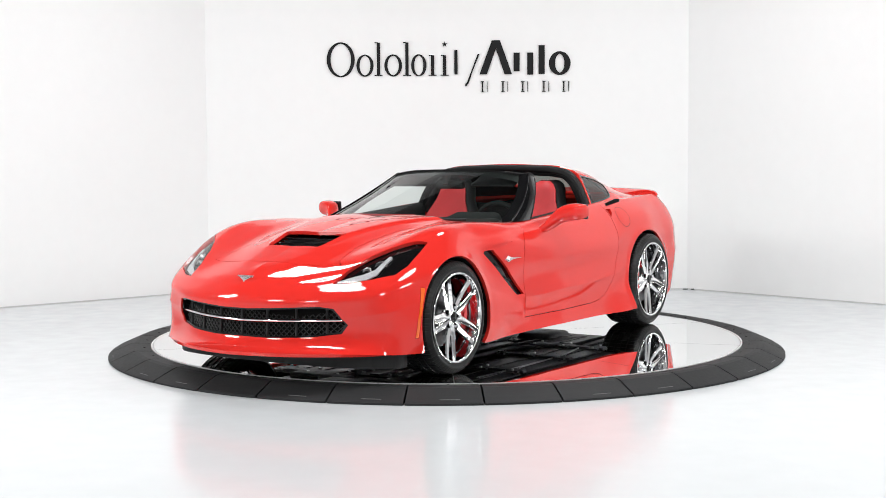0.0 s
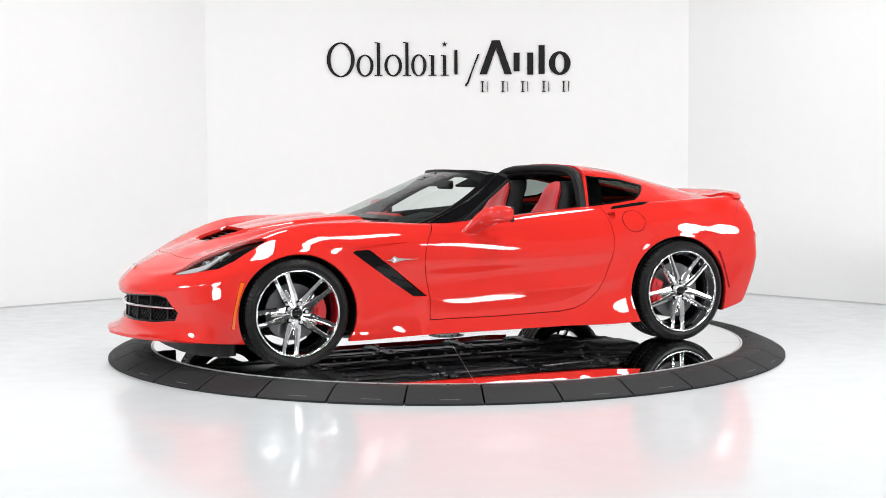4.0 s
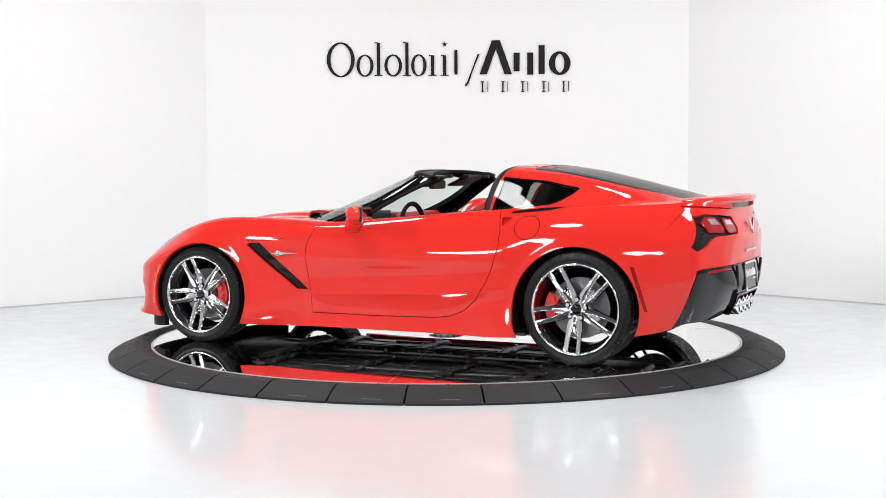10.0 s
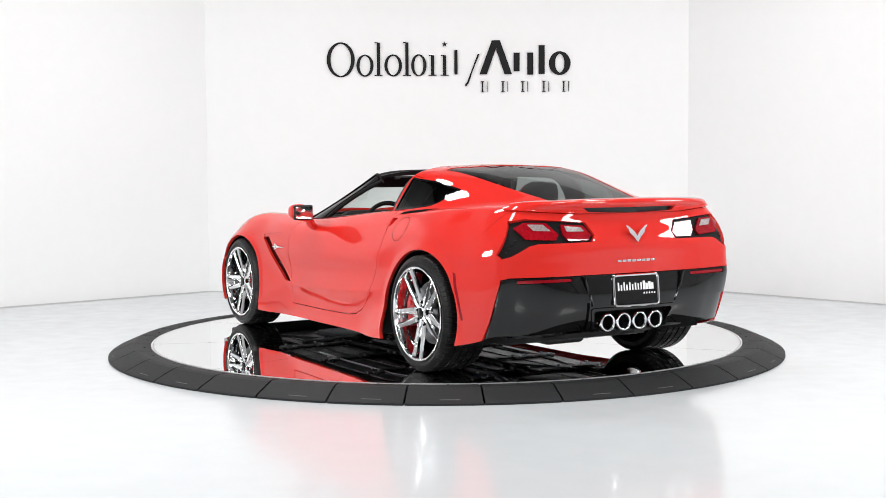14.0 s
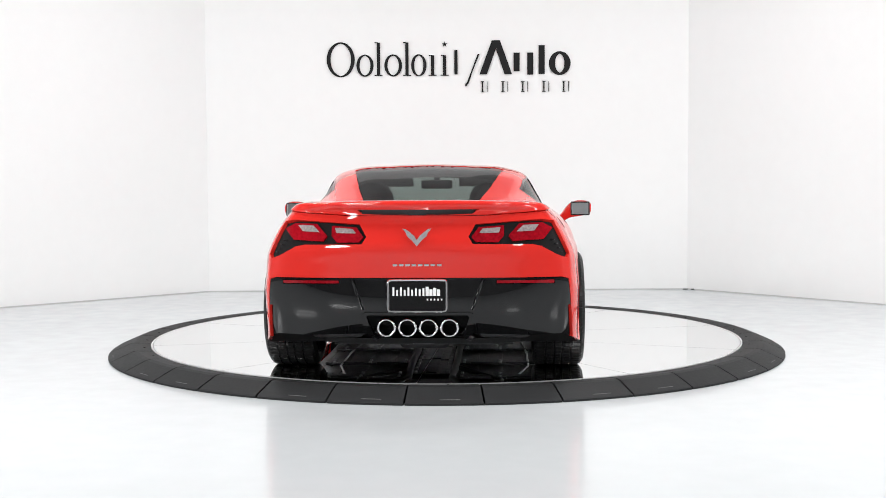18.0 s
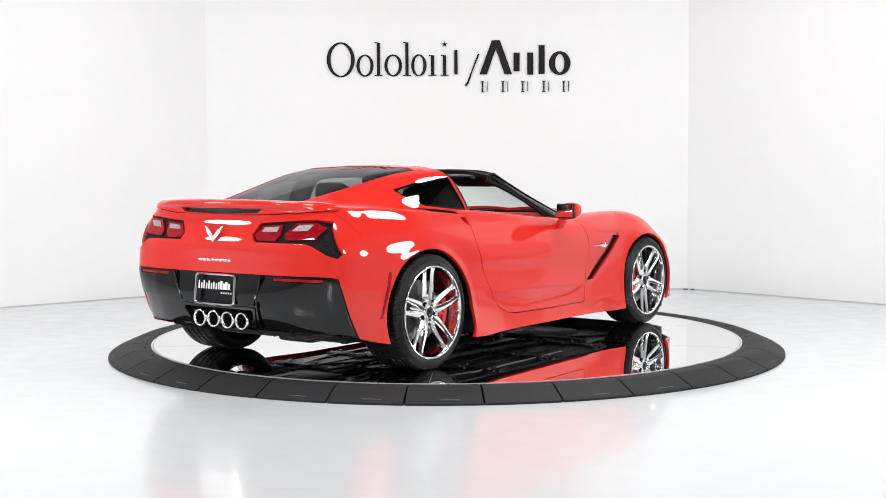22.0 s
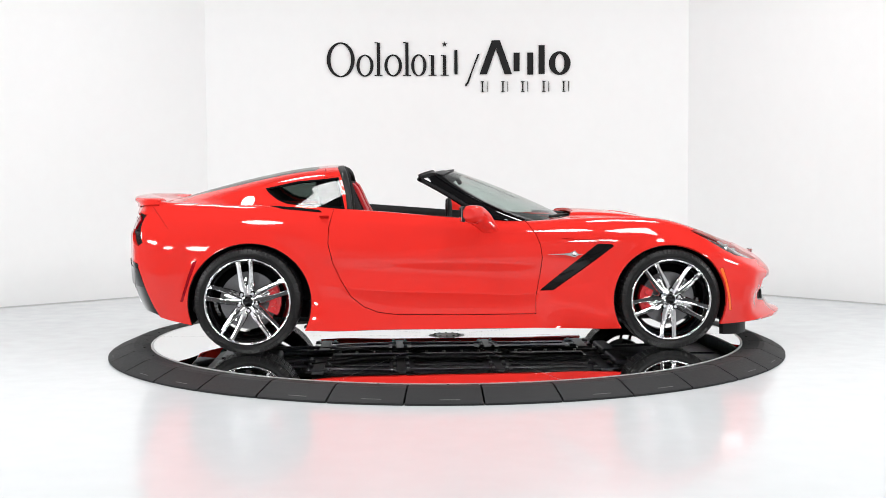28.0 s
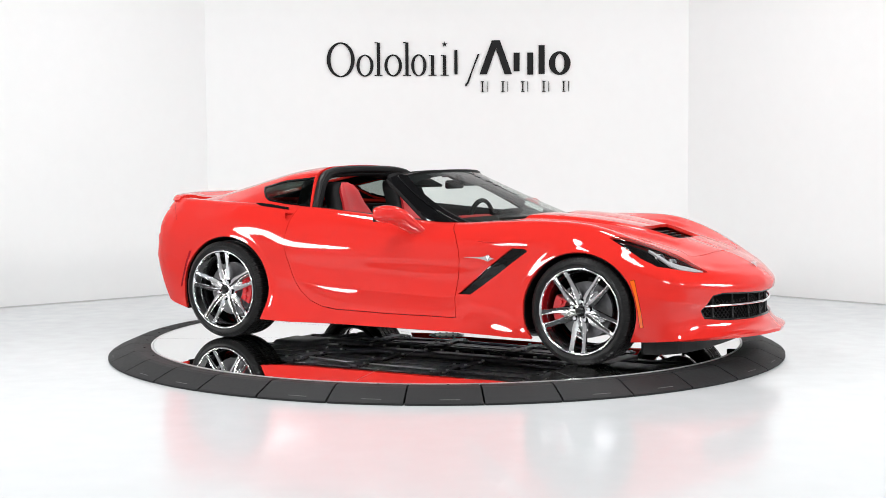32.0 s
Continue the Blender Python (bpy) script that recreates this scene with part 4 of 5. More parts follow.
# targa hoop with soft black seal
HOOP = [(-.712, .738, .875), (-.722, .685, 1.0), (-.738, .618, 1.10), (-.752, .545, 1.154), (-.765, .44, 1.180), (-.778, .22, 1.195), (-.782, 0, 1.199)]
hp = spline(HOOP, 6)
path = [tuple(p) for p in hp] + [(x, -y, z) for x, y, z in hp[-2::-1]]


def sweep_flat(pts, wx, depth):
    """A padded flat bar: wx along x, depth inwards."""
    v, f = [], []
    pts = [Vector(p) for p in pts]
    k = len(pts)
    n = 10
    for i, p in enumerate(pts):
        d = (pts[min(i + 1, k - 1)] - pts[max(i - 1, 0)]).normalized()
        out = Vector((0, p.y, (p.z - .75))).normalized()
        out = (out - d * out.dot(d)).normalized()
        al = d.cross(out).normalized()
        for j in range(n):
            a = 2 * math.pi * j / n
            c, q = math.cos(a), math.sin(a)
            c, q = math.copysign(abs(c) ** .6, c), math.copysign(abs(q) ** .6, q)
            v.append(p + al * (c * wx / 2) + out * (q * depth / 2 - depth / 2))
    for i in range(k - 1):
        for j in range(n):
            f.append((i * n + j, i * n + (j + 1) % n, (i + 1) * n + (j + 1) % n, (i + 1) * n + j))
    f += [tuple(range(n)), tuple(range((k - 1) * n, k * n))[::-1]]
    return v, f


v, f = sweep_flat(path, .052, .055)
hoop = link("targa_hoop", v, f, "black_satin", car, "black padded targa hoop with rubber seal")
v, f = sweep_flat([(x + .027, y * .98, z - .010) for x, y, z in path], .026, .034)
link("hoop_seal", v, f, "black_matt", hoop, "soft black rubber seal")
v, f = sweep_flat([(x - .09, y * .95, z - .03) for x, y, z in path], .20, .05)
link("hoop_lining", v, f, "black_matt", hoop, "black cloth hoop lining")

# windscreen with black frame, header rail and pillars
WS_0 = [(.765, 0, .842), (.742, .2, .842), (.695, .45, .838), (.50, .69, .826)]
WS_1 = [(.42, 0, 1.000), (.39, .2, .999), (.305, .42, .989), (.13, .615, .972)]
WS_2 = [(.0, 0, 1.158), (-.012, .2, 1.156), (-.045, .37, 1.147), (-.11, .52, 1.125)]
screen = net([WS_0, WS_1, WS_2], 0.03)
pane = skin("windscreen", both(screen), "windscreen", car, "clear glass windscreen", 0)
shade = inside(net([WS_0, WS_1, WS_2], 0.015), lambda V: V[:, 0] + .36 * V[:, 1] ** 2 - .075)
skin("shade_band", offset(both(shade), -.002), "black_satin", pane, "black band along the top of the glass", 0)
PIL_0 = [(.52, .685, .828), (.14, .60, .98), (-.10, .50, 1.135)]
PIL_1 = [(.44, .735, .832), (.09, .645, .985), (-.145, .54, 1.130)]
PIL_2 = [(.22, .755, .84), (.01, .675, .978), (-.222, .548, 1.108)]
for s, fx in ((1, lambda q: q), (-1, flip)):
    pl = skin("windscreen_pillar", fx(net([PIL_2, PIL_1, PIL_0], 0.02)), "black_gloss", car, "gloss black windscreen pillar", .035)
    v, f = tube([(x - .01, (y - .012) * s, z - .012) for x, y, z in spline(PIL_2, 8)], .014, 8)
    link("pillar_seal", v, f, "black_matt", pl, "matt black rubber door seal")
    v, f = tube([(x, (y + .004) * s, z + .003) for x, y, z in spline(PIL_1, 8)], .006, 6)
    link("pillar_edge", v, f, "black_gloss", pl)
HD_0 = [(.0, 0, 1.147), (-.012, .2, 1.145), (-.045, .37, 1.136), (-.11, .515, 1.113)]
HD_1 = [(-.055, 0, 1.160), (-.065, .2, 1.158), (-.095, .37, 1.148), (-.15, .53, 1.124)]
HD_2 = [(-.125, 0, 1.143), (-.138, .2, 1.141), (-.17, .37, 1.131), (-.226, .54, 1.106)]
head = skin("header_rail", both(net([HD_2, HD_1, HD_0], 0.025)), "black_satin", car, "black windscreen header rail with latches", .022)
for y in (-.42, -.15, .15, .42):
    part("latch", box(bmesh.new(), (.05, .035, .022), pose(-.165 - .1 * abs(y), y, 1.126 - .03 * abs(y)), .004), "black_satin", head)
for y in (-.33, .33):
    part("sun_visor", box(bmesh.new(), (.17, .34, .018), pose(-.10, y, 1.088, 0, 24), .007), "black_satin", head, "folded black sun visor")
part("rear_view_mirror", box(bmesh.new(), (.035, .22, .06), pose(-.02, 0, 1.062), .014, 3), "black_satin", car, "black interior mirror")
part("mirror_stalk", box(bmesh.new(), (.03, .04, .09), pose(.03, 0, 1.10, 0, -30), .008), "black_satin", car)
# cowl with wipers
CW_0 = [(.875, 0, .838), (.85, .2, .838), (.77, .46, .834), (.55, .70, .822)]
CW_1 = [(.74, 0, .828), (.715, .2, .828), (.64, .43, .824), (.44, .66, .812)]
skin("cowl_panel", both(net([CW_1, CW_0], 0.03)), "black_matt", car, "black cowl panel below the windscreen", 0)
for s in (1, -1):
    v, f = tube([(.80, .10 * s, .852), (.74, .30 * s, .856), (.62, .52 * s, .852)], .008, 6)
    link("wiper", v, f, "black_satin", car, "black wiper arm")

# door mirrors: a foot on the door that sweeps out into a wedge-shaped head; sections as y, x and z ranges
MIRROR = [(.815, .150, .262, .742, .792), (.850, .135, .245, .758, .815), (.885, .105, .222, .782, .858), (.915, .066, .196, .806, .902), (.945, .032, .172, .822, .930), (.990, .014, .152, .830, .944),
          (1.035, .006, .132, .838, .944), (1.066, .004, .105, .850, .936), (1.082, .012, .074, .866, .920)]
for s in (1, -1):
    v, f = [], []
    k = 24
    rows = spline(MIRROR, 4)
    for y, x0, x1, z0, z1 in rows:
        for j in range(k):
            a = 2 * math.pi * j / k
            c, q = math.cos(a), math.sin(a)
            c, q = math.copysign(abs(c) ** .55, c), math.copysign(abs(q) ** .55, q)
            nose = 1 - .35 * max(0, c) ** 2 * (1 if q < 0 else .55)
            v.append(((x0 + x1) / 2 + (x1 - x0) / 2 * c, y * s, (z0 + z1) / 2 + (z1 - z0) / 2 * q * nose))
    for i in range(len(rows) - 1):
        f += [(i * k + j, i * k + (j + 1) % k, i * k + k + (j + 1) % k, i * k + k + j)[::-s] for j in range(k)]
    f += [tuple(range(k))[::-1][::-s], tuple(range((len(rows) - 1) * k, len(rows) * k))[::-s]]
    mirror = link("door_mirror", v, f, "red", car, "red wedge-shaped door mirror housing")
    mirror.data.set_sharp_from_angle(angle=radians(40))
    part("mirror_bezel", box(bmesh.new(), (.022, .136, .098), pose(.007, 1.006 * s, .889, 0, 2, -4 * s), .010, 3), "black_satin", mirror, "black mirror bezel")
    part("mirror_glass", box(bmesh.new(), (.004, .118, .080), pose(-.0055, 1.004 * s, .889, 0, 2, -4 * s), .0015, 1), "mirror_glass", mirror, "silvered mirror glass")
    v, f = tube([(.262, .806 * s, .748), (.215, .812 * s, .738), (.15, .815 * s, .742)], .006, 6)
    link("mirror_gasket", v, f, "black_matt", mirror, "thin black gasket at the foot")


def wheel(name, x, y, r_tyre, r_rim, width, turn, side, cal):
    """A chrome wheel with its tyre, disc and caliper; side is 1 on the car's left."""
    w = empty(name, "", "", m=pose(x, y, r_tyre))
    w.parent = car
    o = side
    h = width
    # tyre: bulged sidewall, square shoulders, four ring grooves and cross slots in the shoulder ribs
    prof = [(r_rim - .006, -.002), (r_rim + .006, .006), (r_rim + .012, .0045), (r_rim + .026, .009), (r_tyre - .034, .008), (r_tyre - .020, .000), (r_tyre - .008, -.010), (r_tyre - .002, -.022)]
    slot = [5, 6, 7]
    for g in (.20, .41, .59, .80):
        y = -.022 - (h - .044) * g
        slot.append(len(prof))
        prof += [(r_tyre, y + .007), (r_tyre - .007, y + .005), (r_tyre - .007, y - .005), (r_tyre, y - .007)]
        slot.append(len(prof) - 1)
    slot.append(len(prof))
    prof += [(r_tyre - .002, -h + .022), (r_tyre - .012, -h + .008), (r_tyre - .034, -h - .006), (r_rim + .01, -h - .004), (r_rim - .006, -h + .006)]
    n, k = 480, len(prof)
    v, f = lathe([(a, b * o) for a, b in prof], n)
    v = v.reshape(n, k, 3)
    for i in range(0, n, 7):
        for j in slot:
            v[i, j, [0, 2]] *= 1 - (.003 if j < 8 else .005) / prof[j][0]
    tyre = link("tyre", v.reshape(-1, 3), f, "tyre", w, "black low-profile tyre")
    tyre.data.set_sharp_from_angle(angle=radians(18))
    prof = [(r_rim - .003, .000), (r_rim + .003, .008), (r_rim - .001, .0115), (r_rim - .007, .010), (r_rim - .011, .004), (r_rim - .013, -.012), (r_rim - .018, -.035), (r_rim - .022, -.05)]
    v, f = lathe([(a, b * o) for a, b in prof], 96)
    rim = link("rim", v, f, "wheel_chrome", w, "polished chrome rim")
    v, f = lathe([(a, b * o) for a, b in ((r_rim - .022, -.05), (r_rim - .030, -.06), (r_rim - .042, -.13), (r_rim - .045, -h + .03), (r_rim - .015, -h))], 72)
    link("rim_barrel", v, f, "barrel", rim, "dark chrome inner barrel")
    for k in range(5):
        for s in (-1, 1):
            bm = bmesh.new()
            secs = [(.040, .014, .024, -.018, .05), (.068, .0205, .0225, -.019, .05), (.090, .0265, .0225, -.017, .046), (.118, .0305, .0205, -.014, .040), (.16, .0340, .0170, -.010, .034),
                    (r_rim - .05, .0375, .0155, -.005, .03), (r_rim - .024, .0395, .0165, .000, .028), (r_rim - .008, .0415, .021, .003, .026)]
            rows = []
            for r, off, hw, zz, dp in secs:
                c = off * s
                rows.append([bm.verts.new(p) for p in ((c - hw * .7, (zz - dp) * o, r), (c - hw, (zz - .014) * o, r), (c - hw * .80, (zz - .0065) * o, r), (c - hw * .12 * s, zz * o, r), (c + hw * .80, (zz - .0065) * o, r),
                                                       (c + hw, (zz - .014) * o, r), (c + hw * .7, (zz - dp) * o, r))])
            q = len(rows[0])
            for a, b in zip(rows[:-1], rows[1:]):
                for i in range(q):
                    bm.faces.new((a[i], a[(i + 1) % q], b[(i + 1) % q], b[i]))
            bm.faces.new(rows[0])
            bm.faces.new(rows[-1])
            sp = part("spoke", bm, "wheel_chrome", rim, "", True)
            sp.matrix_basis = pose(0, 0, 0, 0, turn + 72 * k, 0)
    for k in range(5):
        bm = bmesh.new()
        low = [bm.verts.new((x, yy * o, r)) for x, yy, r in ((-.020, -.030, .070), (.020, -.030, .070), (.024, -.044, .125), (.0, -.050, .155), (-.024, -.044, .125))]
        ridge = bm.verts.new((0, -.026 * o, .092))
        for a, b in zip(low, low[1:] + low[:1]):
            bm.faces.new((a, b, ridge))
        part("spoke_web", bm, "wheel_chrome", rim).matrix_basis = pose(0, 0, 0, 0, turn + 72 * k, 0)
    v, f = lathe([(0, -.020 * o), (.036, -.020 * o), (.040, -.024 * o), (.052, -.027 * o), (.068, -.027 * o), (.078, -.034 * o), (.082, -.09 * o), (0, -.09 * o)], 48)
    hubm = link("hub", v, f, "wheel_chrome", rim)
    v, f = lathe([(0, -.012 * o), (.027, -.013 * o), (.032, -.017 * o), (.032, -.022 * o)], 28)
    link("centre_cap", v, f, "black_gloss", hubm, "black centre cap")
    for k in range(5):
        a = radians(turn + 36 + 72 * k)
        m = pose(.058 * math.sin(a), -.024 * o, .058 * math.cos(a), 90)
        part("nut_well", cyl(bmesh.new(), .0185, .0185, .006, m, 20), "dark_gap", hubm)
        part("lug_nut", cyl(bmesh.new(), .0125, .0115, .026, m, 6), "chrome", hubm)
    rd = r_rim - .088
    v, f = lathe([(.07, -.10 * o), (rd, -.10 * o), (rd, -.125 * o), (.07, -.125 * o)], 48, True)
    link("brake_disc", v, f, "disc_iron", w, "grey steel brake disc", smooth=False)
    v, f = lathe([(0, -.09 * o), (.075, -.09 * o), (.075, -.12 * o)], 32)
    link("disc_hat", v, f, "cast", w, smooth=False)
    cv, cf = [], []
    for i in range(9):
        a = radians(-27 + 54 * i / 8)
        for r, yy in ((rd - .055, -.05), (rd + .018, -.05), (rd + .022, -.07), (rd + .022, -.14), (rd - .055, -.14)):
            rr = r + .006 * math.cos(3 * a) * (1 if yy > -.1 else 0)
            cv.append((cal * rr * math.cos(a), yy * o, rr * math.sin(a)))
    for i in range(8):
        cf += [(i * 5 + j, i * 5 + (j + 1) % 5, i * 5 + 5 + (j + 1) % 5, i * 5 + 5 + j) for j in range(5)]
    cf += [(0, 1, 2, 3, 4), (44, 43, 42, 41, 40)]
    calp = link("brake_caliper", cv, cf, "caliper", w, "red brake caliper", smooth=False)
    for k in (-17, 0, 17):
        a = radians(k)
        part("piston_cover", cyl(bmesh.new(), .019, .015, .022, pose(cal * (rd - .018) * math.cos(a), -.045 * o, (rd - .018) * math.sin(a), 90), 20), "caliper", calp)
    return w


W_FRONT, W_REAR = (.327, .258, .245), (.34, .272, .285)
for s, tf, tr in ((1, 24, 30), (-1, 184, -4)):
    wheel("wheel", 1.355, .905 * s, *W_FRONT, tf, s, -1)
    wheel("wheel", -1.355, .925 * s, *W_REAR, tr, s, 1)


# inner wheel arches
for ax_, az_, rx_, rz_ in ARCHES:
    for s in (1, -1):
        v, f = [], []
        for i in range(25):
            a = math.pi * (-.12 + 1.24 * i / 24)
            ex, ez = ax_ + rx_ * math.cos(a), max(.17, az_ + rz_ * math.sin(a))
            edge = whole.V[np.argmin(np.hypot(whole.V[:, 0] - ex, whole.V[:, 2] - ez) + np.where(whole.V[:, 1] > .7, 0, 9)), 1]
            for y, k in ((edge - .010, .985), (edge - .016, 1.03), (.56, 1.03)):
                v.append((ax_ + rx_ * k * math.cos(a), y * s, max(.15, az_ + rz_ * k * math.sin(a))))
        for i in range(24):
            f += [(i * 3 + j, i * 3 + j + 1, i * 3 + 4 + j, i * 3 + 3 + j) for j in range(2)]
        top = [i for i in range(25) if v[i * 3 + 2][2] > az_ - .03]
        f.append(tuple(i * 3 + 2 for i in top))
        link("wheel_arch_liner", v, f, "black_matt", car, "black wheel arch liner", smooth=False)

# ---------------------------------------------------------------- underside, seen in the mirrored disc
floor_pan = link("underbody", *prism([(1.80, -.76), (2.02, -.45), (2.12, 0), (2.02, .45), (1.80, .76), (1.72, .80), (1.70, .58), (1.0, .58), (.98, .80), (-.95, .82), (-.98, .58), (-1.64, .58),
                                      (-1.70, .4), (-1.70, -.4), (-1.64, -.58), (-.98, -.58), (-.95, -.82), (.98, -.80), (1.0, -.58), (1.70, -.58), (1.72, -.80)], .172, .20),
                 "black_satin", car, "black underbody panels", smooth=False)
for x0, x1, y0, y1 in ((.30, .92, .16, .74), (-.35, .24, .16, .74), (-.88, -.41, .16, .74), (1.05, 1.62, .06, .52), (-1.65, -1.05, .06, .52)):
    for s in (1, -1):
        tray = part("belly_panel", box(bmesh.new(), (x1 - x0, y1 - y0, .012), pose((x0 + x1) / 2, s * (y0 + y1) / 2, .163), .004), "belly", floor_pan)
        for k in range(3):
            y = y0 + (y1 - y0) * (.22 + .28 * k)
            part("stiffening_rib", box(bmesh.new(), ((x1 - x0) * .8, .022, .008), pose((x0 + x1) / 2, s * y, .155), .003), "belly", tray)
        for x in (x0 + .04, x1 - .04):
            for y in (y0 + .04, y1 - .04):
                part("clip", cyl(bmesh.new(), .012, .009, .008, pose(x, s * y, .154), 8), "cast", tray)
# cross members with stepped brackets
for x, w in ((.27, .055), (-.38, .055), (-.93, .08), (.97, .08)):
    for s in (1, -1):
        beam = part("cross_brace", box(bmesh.new(), (w, .60, .022), pose(x, .45 * s, .150), .006), "cast", floor_pan)
        for y in (.20, .44, .68):
            part("bracket", box(bmesh.new(), (w * 2.1, .085, .014), pose(x, y * s, .147), .004), "cast", beam)
            for dx in (-.8, .8):
                part("bolt", cyl(bmesh.new(), .011, .011, .018, pose(x + w * dx, y * s, .139), 6), "steel", beam)
# tunnel closing plates with their rows of bolts
for x0, x1 in ((.40, .93), (-.24, .36), (-.86, -.28)):
    tunnel = part("tunnel_plate", box(bmesh.new(), (x1 - x0, .24, .010), pose((x0 + x1) / 2, 0, .150), .003), "belly", floor_pan)
    part("tunnel_ridge", box(bmesh.new(), ((x1 - x0) * .94, .07, .014), pose((x0 + x1) / 2, 0, .142), .005), "belly", tunnel)
    for s in (1, -1):
        for k in range(5):
            part("bolt", cyl(bmesh.new(), .013, .013, .018, pose(x0 + .05 + (x1 - x0 - .1) * k / 4, .105 * s, .140), 6), "steel", tunnel)
for s in (1, -1):
    v, f = tube([(.9, .16 * s, .145), (.2, .15 * s, .138), (-.5, .15 * s, .138), (-1.0, .14 * s, .15), (-1.5, .30 * s, .17), (-1.85, .25 * s, .24)], .024, 10)
    link("exhaust_pipe", v, f, "cast", floor_pan, "dull metal exhaust pipe")
    v, f = tube([(.62, .60 * s, .150), (.1, .63 * s, .147), (-.5, .63 * s, .147), (-.9, .55 * s, .15)], .007, 6)
    link("brake_line", v, f, "steel", floor_pan)
    v, f = tube([(1.62, .46 * s, .158), (1.3, .30 * s, .150), (.98, .22 * s, .146), (.3, .13 * s, .140)], .015, 8)
    link("strut", v, f, "cast", floor_pan)
    v, f = tube([(-1.60, .44 * s, .158), (-1.05, .45 * s, .150), (-.6, .16 * s, .142)], .015, 8)
    link("strut", v, f, "cast", floor_pan)
    for x in (1.22, 1.48, -1.22, -1.48):
        v, f = tube([(x, .24 * s, .19), (1.355 if x > 0 else -1.355, .68 * s, .17)], .022, 8)
        link("control_arm", v, f, "cast", floor_pan)
    for x in (1.355, -1.355):
        part("hub_carrier", box(bmesh.new(), (.12, .07, .22), pose(x, .665 * s, .30), .025), "cast", floor_pan)
        v, f = tube([(x - .06, .60 * s, .22), (x - .06, .56 * s, .50)], .032, 10)
        link("damper", v, f, "cast", floor_pan)
    part("muffler", box(bmesh.new(), (.22, .30, .08), pose(-1.80, .47 * s, .275, 0, -6), .036, 3), "cast", floor_pan, "dull metal rear muffler", True)
    part("engine_cradle", box(bmesh.new(), (.10, .46, .05), pose(1.12, .26 * s, .150), .015), "cast", floor_pan)
    part("splash_shield", box(bmesh.new(), (.24, .50, .010), pose(1.77, .30 * s, .164), .003), "belly", floor_pan)
part("sump", box(bmesh.new(), (.46, .30, .05), pose(1.38, 0, .150), .02, 3), "cast", floor_pan, "finned cast sump", True)
part("differential", box(bmesh.new(), (.34, .30, .10), pose(-1.38, 0, .165), .035, 3), "cast", floor_pan, "", True)
# air dam under the nose
dam = [(1.72, .81), (1.80, .80), (1.88, .72), (1.935, .55), (1.965, .3), (1.975, .0)]
dp = [tuple(p) for p in spline([(x, y, 0) for x, y in dam], 6)]
dp += [(x, -y, 0) for x, y, z in dp[-2::-1]]
v, f = [], []
for x, y, z in dp:
    v += [(x, y, .20), (x, y, .085), (x - .02, y * .97, .085), (x - .02, y * .97, .20)]
for i in range(len(dp) - 1):
    f += [(i * 4 + j, i * 4 + (j + 1) % 4, i * 4 + 4 + (j + 1) % 4, i * 4 + 4 + j) for j in range(4)]
f += [(0, 1, 2, 3), tuple(len(v) - 1 - k for k in range(4))]
link("air_dam", v, f, "black_satin", car, "black rubber air dam under the nose", smooth=False)

# ---------------------------------------------------------------- cockpit
tub = part("cockpit_floor", box(bmesh.new(), (1.7, 1.36, .03), pose(-.05, 0, .24), .005), "black_matt", car, "black carpeted cockpit floor")
for s in (1, -1):
    v, f = [], []
    rail = [(.46, .742, .826), (.2, .748, .838), (.0, .745, .852), (-.3, .735, .876), (-.66, .712, .905)]
    for x, y, z in rail:
        v += [(x, (y + .008) * s, z - .004), (x, (y - .012) * s, z + .008), (x, (y - .05) * s, z + .006), (x, (y - .07) * s, z - .03), (x, (y - .09) * s, z - .25), (x, (y - .05) * s, z - .55), (x, (y + .008) * s, z - .55)]
    for i in range(len(rail) - 1):
        f += [(i * 7 + j, i * 7 + (j + 1) % 7, i * 7 + 7 + (j + 1) % 7, i * 7 + 7 + j) for j in range(7)]
    trim = link("door_trim", v, f, "leather_black", car, "black leather inner door trim")
    part("armrest", box(bmesh.new(), (.42, .06, .06), pose(-.22, .655 * s, .70, 0, 3), .015), "seat_red", trim, "red padded armrest")
bm = bmesh.new()
box(bm, (.36, 1.26, .18), pose(.50, 0, .752, 0, 6), .05, 3)
box(bm, (.24, .36, .10), pose(.33, .38, .822, 0, 12), .048, 4)
dash = part("dashboard", bm, "leather_black", car, "black leather dashboard with a red lower roll", True)
part("dash_roll", box(bmesh.new(), (.16, .60, .10), pose(.33, -.36, .802, 0, 18), .04, 3), "seat_red", dash, "red leather dash roll", True)
part("centre_console", box(bmesh.new(), (1.05, .22, .30), pose(-.25, 0, .42, 0, -4), .03, 2), "leather_black", car, "black centre console", True)
part("rear_bulkhead", box(bmesh.new(), (.06, 1.30, .62), pose(-.93, 0, .60, 0, -8), .02), "leather_black", car, "black padded rear bulkhead")
part("cargo_floor", box(bmesh.new(), (.95, 1.16, .03), pose(-1.42, 0, .82), .008), "black_matt", car, "black cargo floor under the hatch")
v, f = tube([(-.015 + .04 * math.sin(a), .38 + .17 * math.cos(a), .785 + .155 * math.sin(a)) for a in np.linspace(0, 2 * math.pi, 37)[:-1]], .016, 10, True)
v = [(x - (z - .785) * .22, y, z) for x, y, z in [tuple(q) for q in v]]
wheel_ob = link("steering_wheel", v, f, "leather_black", car, "black leather steering wheel")
part("wheel_hub", box(bmesh.new(), (.04, .14, .09), pose(.0, .38, .775, 0, -12), .02, 3), "leather_black", wheel_ob, "", True)
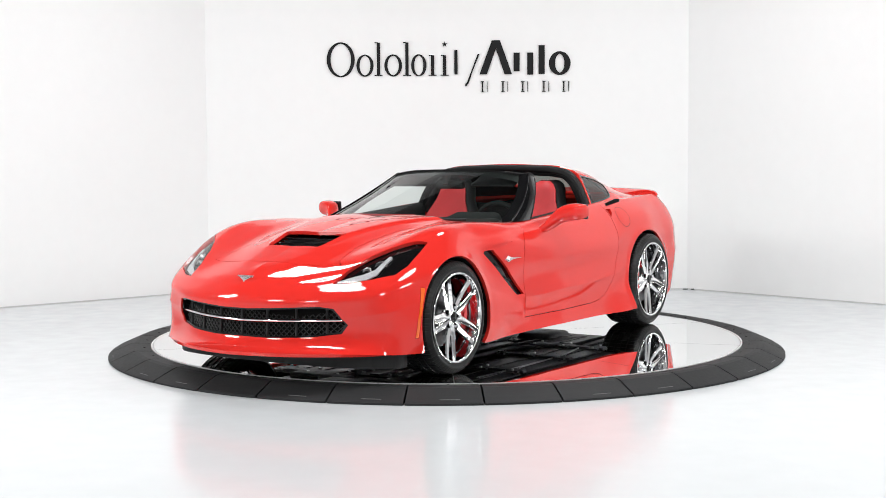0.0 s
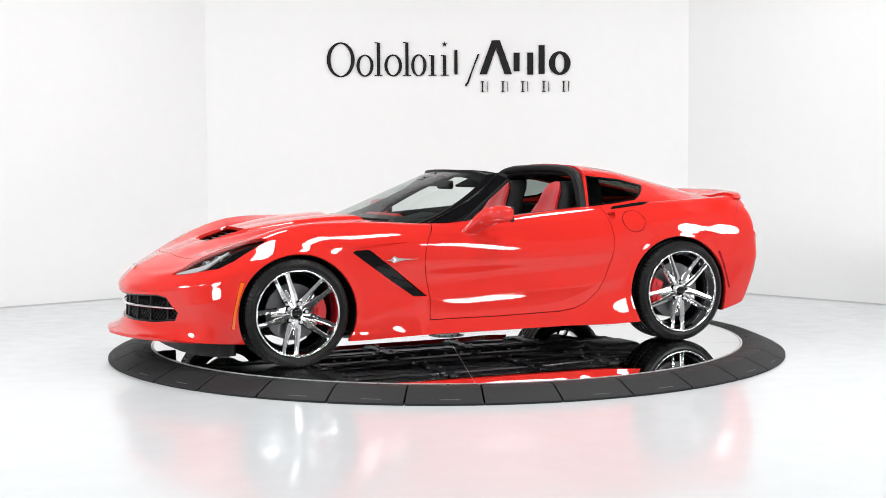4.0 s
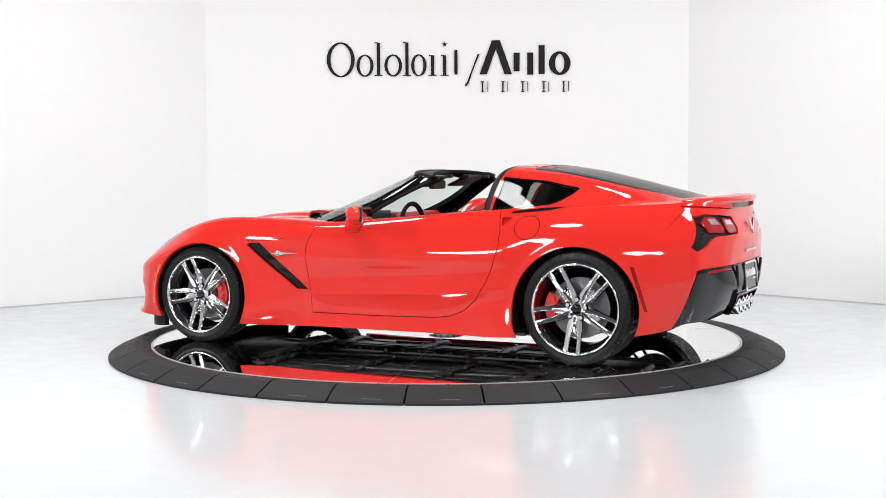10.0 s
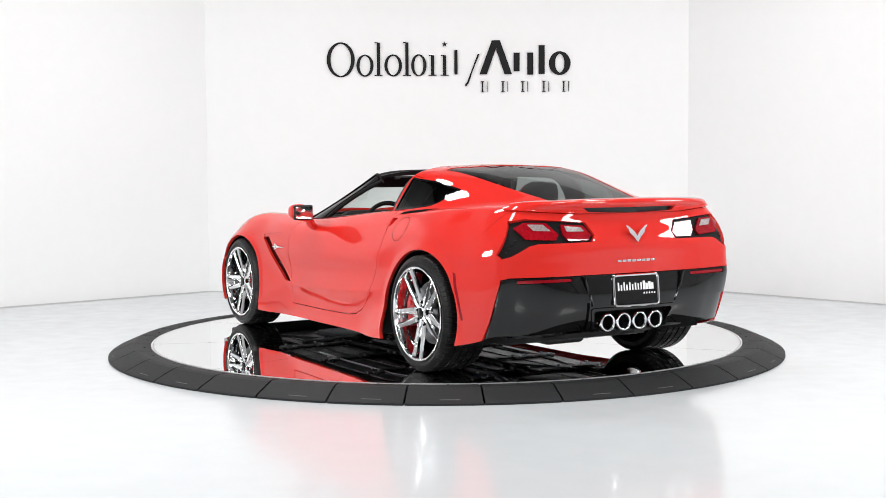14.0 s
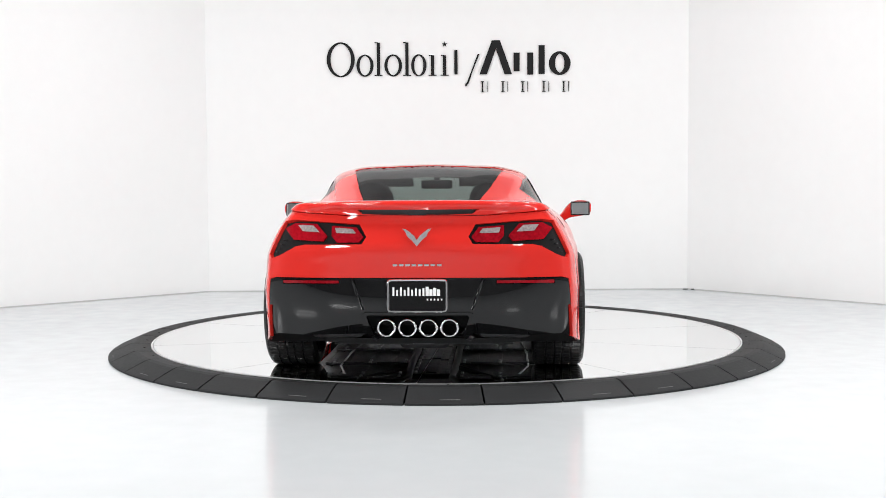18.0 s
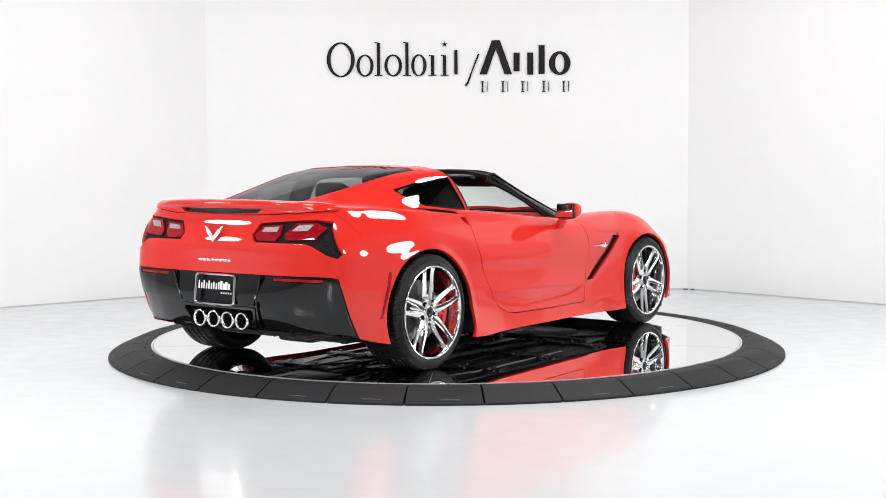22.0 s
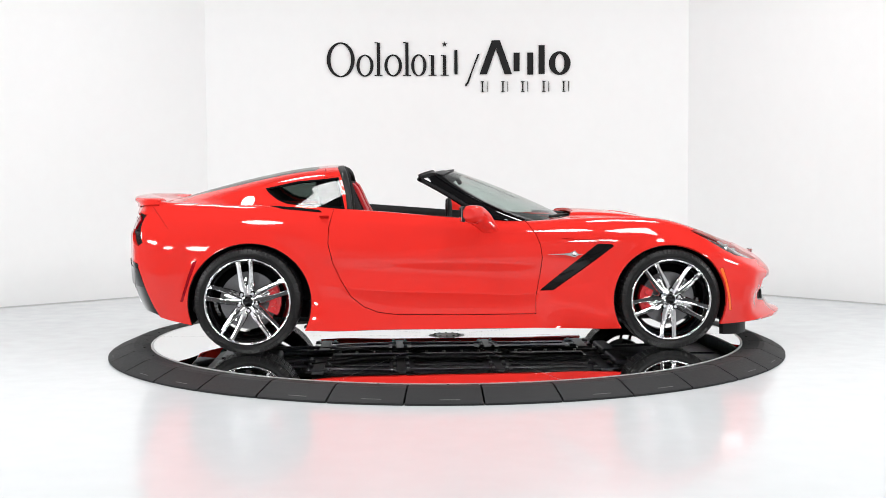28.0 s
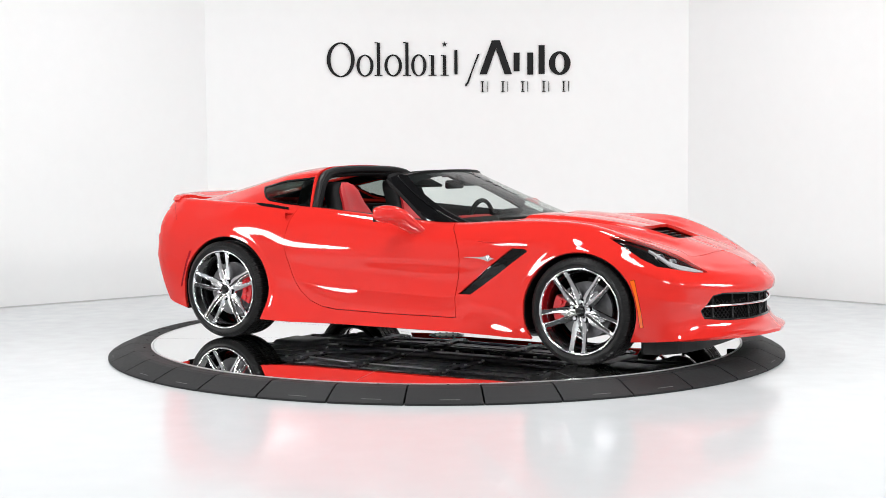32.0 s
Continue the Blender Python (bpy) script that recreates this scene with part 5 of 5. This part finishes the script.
for a in (0, 180, 270):
    part("wheel_spoke", box(bmesh.new(), (.014, .12, .03), pose(.0, .38 + .1 * math.cos(radians(a)), .78 + .09 * math.sin(radians(a)), a if a != 270 else 90, 0, 0), .004), "steel", wheel_ob)
v, f = tube([(.02, .38, .78), (.3, .38, .70)], .03, 10)
link("steering_column", v, f, "leather_black", wheel_ob)


def seat(y):
    """A bucket seat: black shell and bolsters, red centre and headrest."""
    back = [(-.43, .245, .40), (-.50, .255, .56), (-.585, .245, .72), (-.655, .20, .85), (-.70, .145, .94), (-.735, .125, 1.02), (-.752, .098, 1.062), (-.760, .05, 1.084)]
    v, f = [], []
    n = 16
    for x, w, z in back:
        for j in range(n):
            a = 2 * math.pi * j / n
            c, q = math.cos(a), math.sin(a)
            c, q = math.copysign(abs(c) ** .7, c), math.copysign(abs(q) ** .8, q)
            v.append((x - .02 + .075 * q + (.035 * c * c if q > 0 else 0), y + w * c, z))
    for i in range(len(back) - 1):
        f += [(i * n + j, i * n + (j + 1) % n, i * n + n + (j + 1) % n, i * n + n + j) for j in range(n)]
    f += [tuple(range(n))[::-1], tuple(range((len(back) - 1) * n, len(back) * n))]
    st = link("seat", v, f, "leather_black", car, "black bucket seat with red leather centre")
    v, f = [], []
    for x, w, z in [(a + .012, b * .86, c) for a, b, c in back[:-2]] + [(-.744, .080, 1.058), (-.768, .040, 1.080)]:
        for j in range(9):
            u = -1 + 2 * j / 8
            v.append((x + .105 - .024 * (1 - u * u) - .02 * abs(u) ** 6 - .012, y + w * u, z))
    for i in range(len(back) - 1):
        f += [(i * 9 + j, i * 9 + j + 1, i * 9 + 10 + j, i * 9 + 9 + j) for j in range(8)]
    S = Skin(np.array(v), f)
    skin("seat_back_cover", S, "seat_red", st, "red leather seat back", .02)
    part("seat_base", box(bmesh.new(), (.50, .50, .16), pose(-.20, y, .40, 0, -10), .06, 3), "seat_red", st, "red leather seat cushion", True)


for y in (.38, -.38):
    seat(y)

# ---------------------------------------------------------------- bright badges, as plain shapes
for s in (1, -1):
    v, f = prism([(.755, .624), (.735, .645), (.705, .632), (.665, .627), (.56, .622), (.665, .619), (.705, .611), (.735, .602), (.755, .616), (.785, .620)], 0, .006)
    badge = link("fender_badge", [(x, (.8865 + z) * s, y) for x, y, z in v], f, "badge", car, "chrome crossed-flag fender badge with a long tail", smooth=False)
    v, f = lathe([(0, .008), (.011, .007), (.014, .003), (.014, -.002)], 16)
    link("badge_disc", [(x, y * s, z) for x, y, z in v], f, "badge", badge, m=pose(.732, .8905 * s, .623))
for pts, m, nm in (([(0, -.048), (.026, -.016), (.052, .006), (.060, .026), (.078, .048), (.062, .046), (.040, .030), (.016, .010), (.0, -.014), (-.016, .010), (-.040, .030), (-.062, .046), (-.078, .048), (-.060, .026), (-.052, .006), (-.026, -.016)], pose(-2.198, 0, .81, 0, 8, 0), "rear_badge"),
                   ([(0, -.035), (.012, -.012), (.085, .03), (.075, .02), (.02, .008), (0, -.005), (-.02, .008), (-.075, .02), (-.085, .03), (-.012, -.012)], pose(2.132, 0, .57, 0, -30, 0) @ Matrix.Diagonal((.6, .72, .72, 1)), "front_badge")):
    v, f = prism(pts, -.006, .006)
    link(nm, [(z, x, y) for x, y, z in v], f, "badge", car, "chrome vee-shaped badge", smooth=False, m=m)
for k in range(8):
    part("badge_bar", box(bmesh.new(), (.004, .026, .013), pose(-2.196, .119 - .034 * k, .662), .002), "badge", car, "small chrome bar")


# ---------------------------------------------------------------- what turns
def motions():
    walk(car, [(t, pose(0, 0, TOP, 0, 0, a) @ pose(OFF_X, OFF_Y, 0)) for t, a in HEADING])
    walk(disc, [(t, pose(0, 0, 0, 0, 0, a)) for t, a in HEADING])


motions()
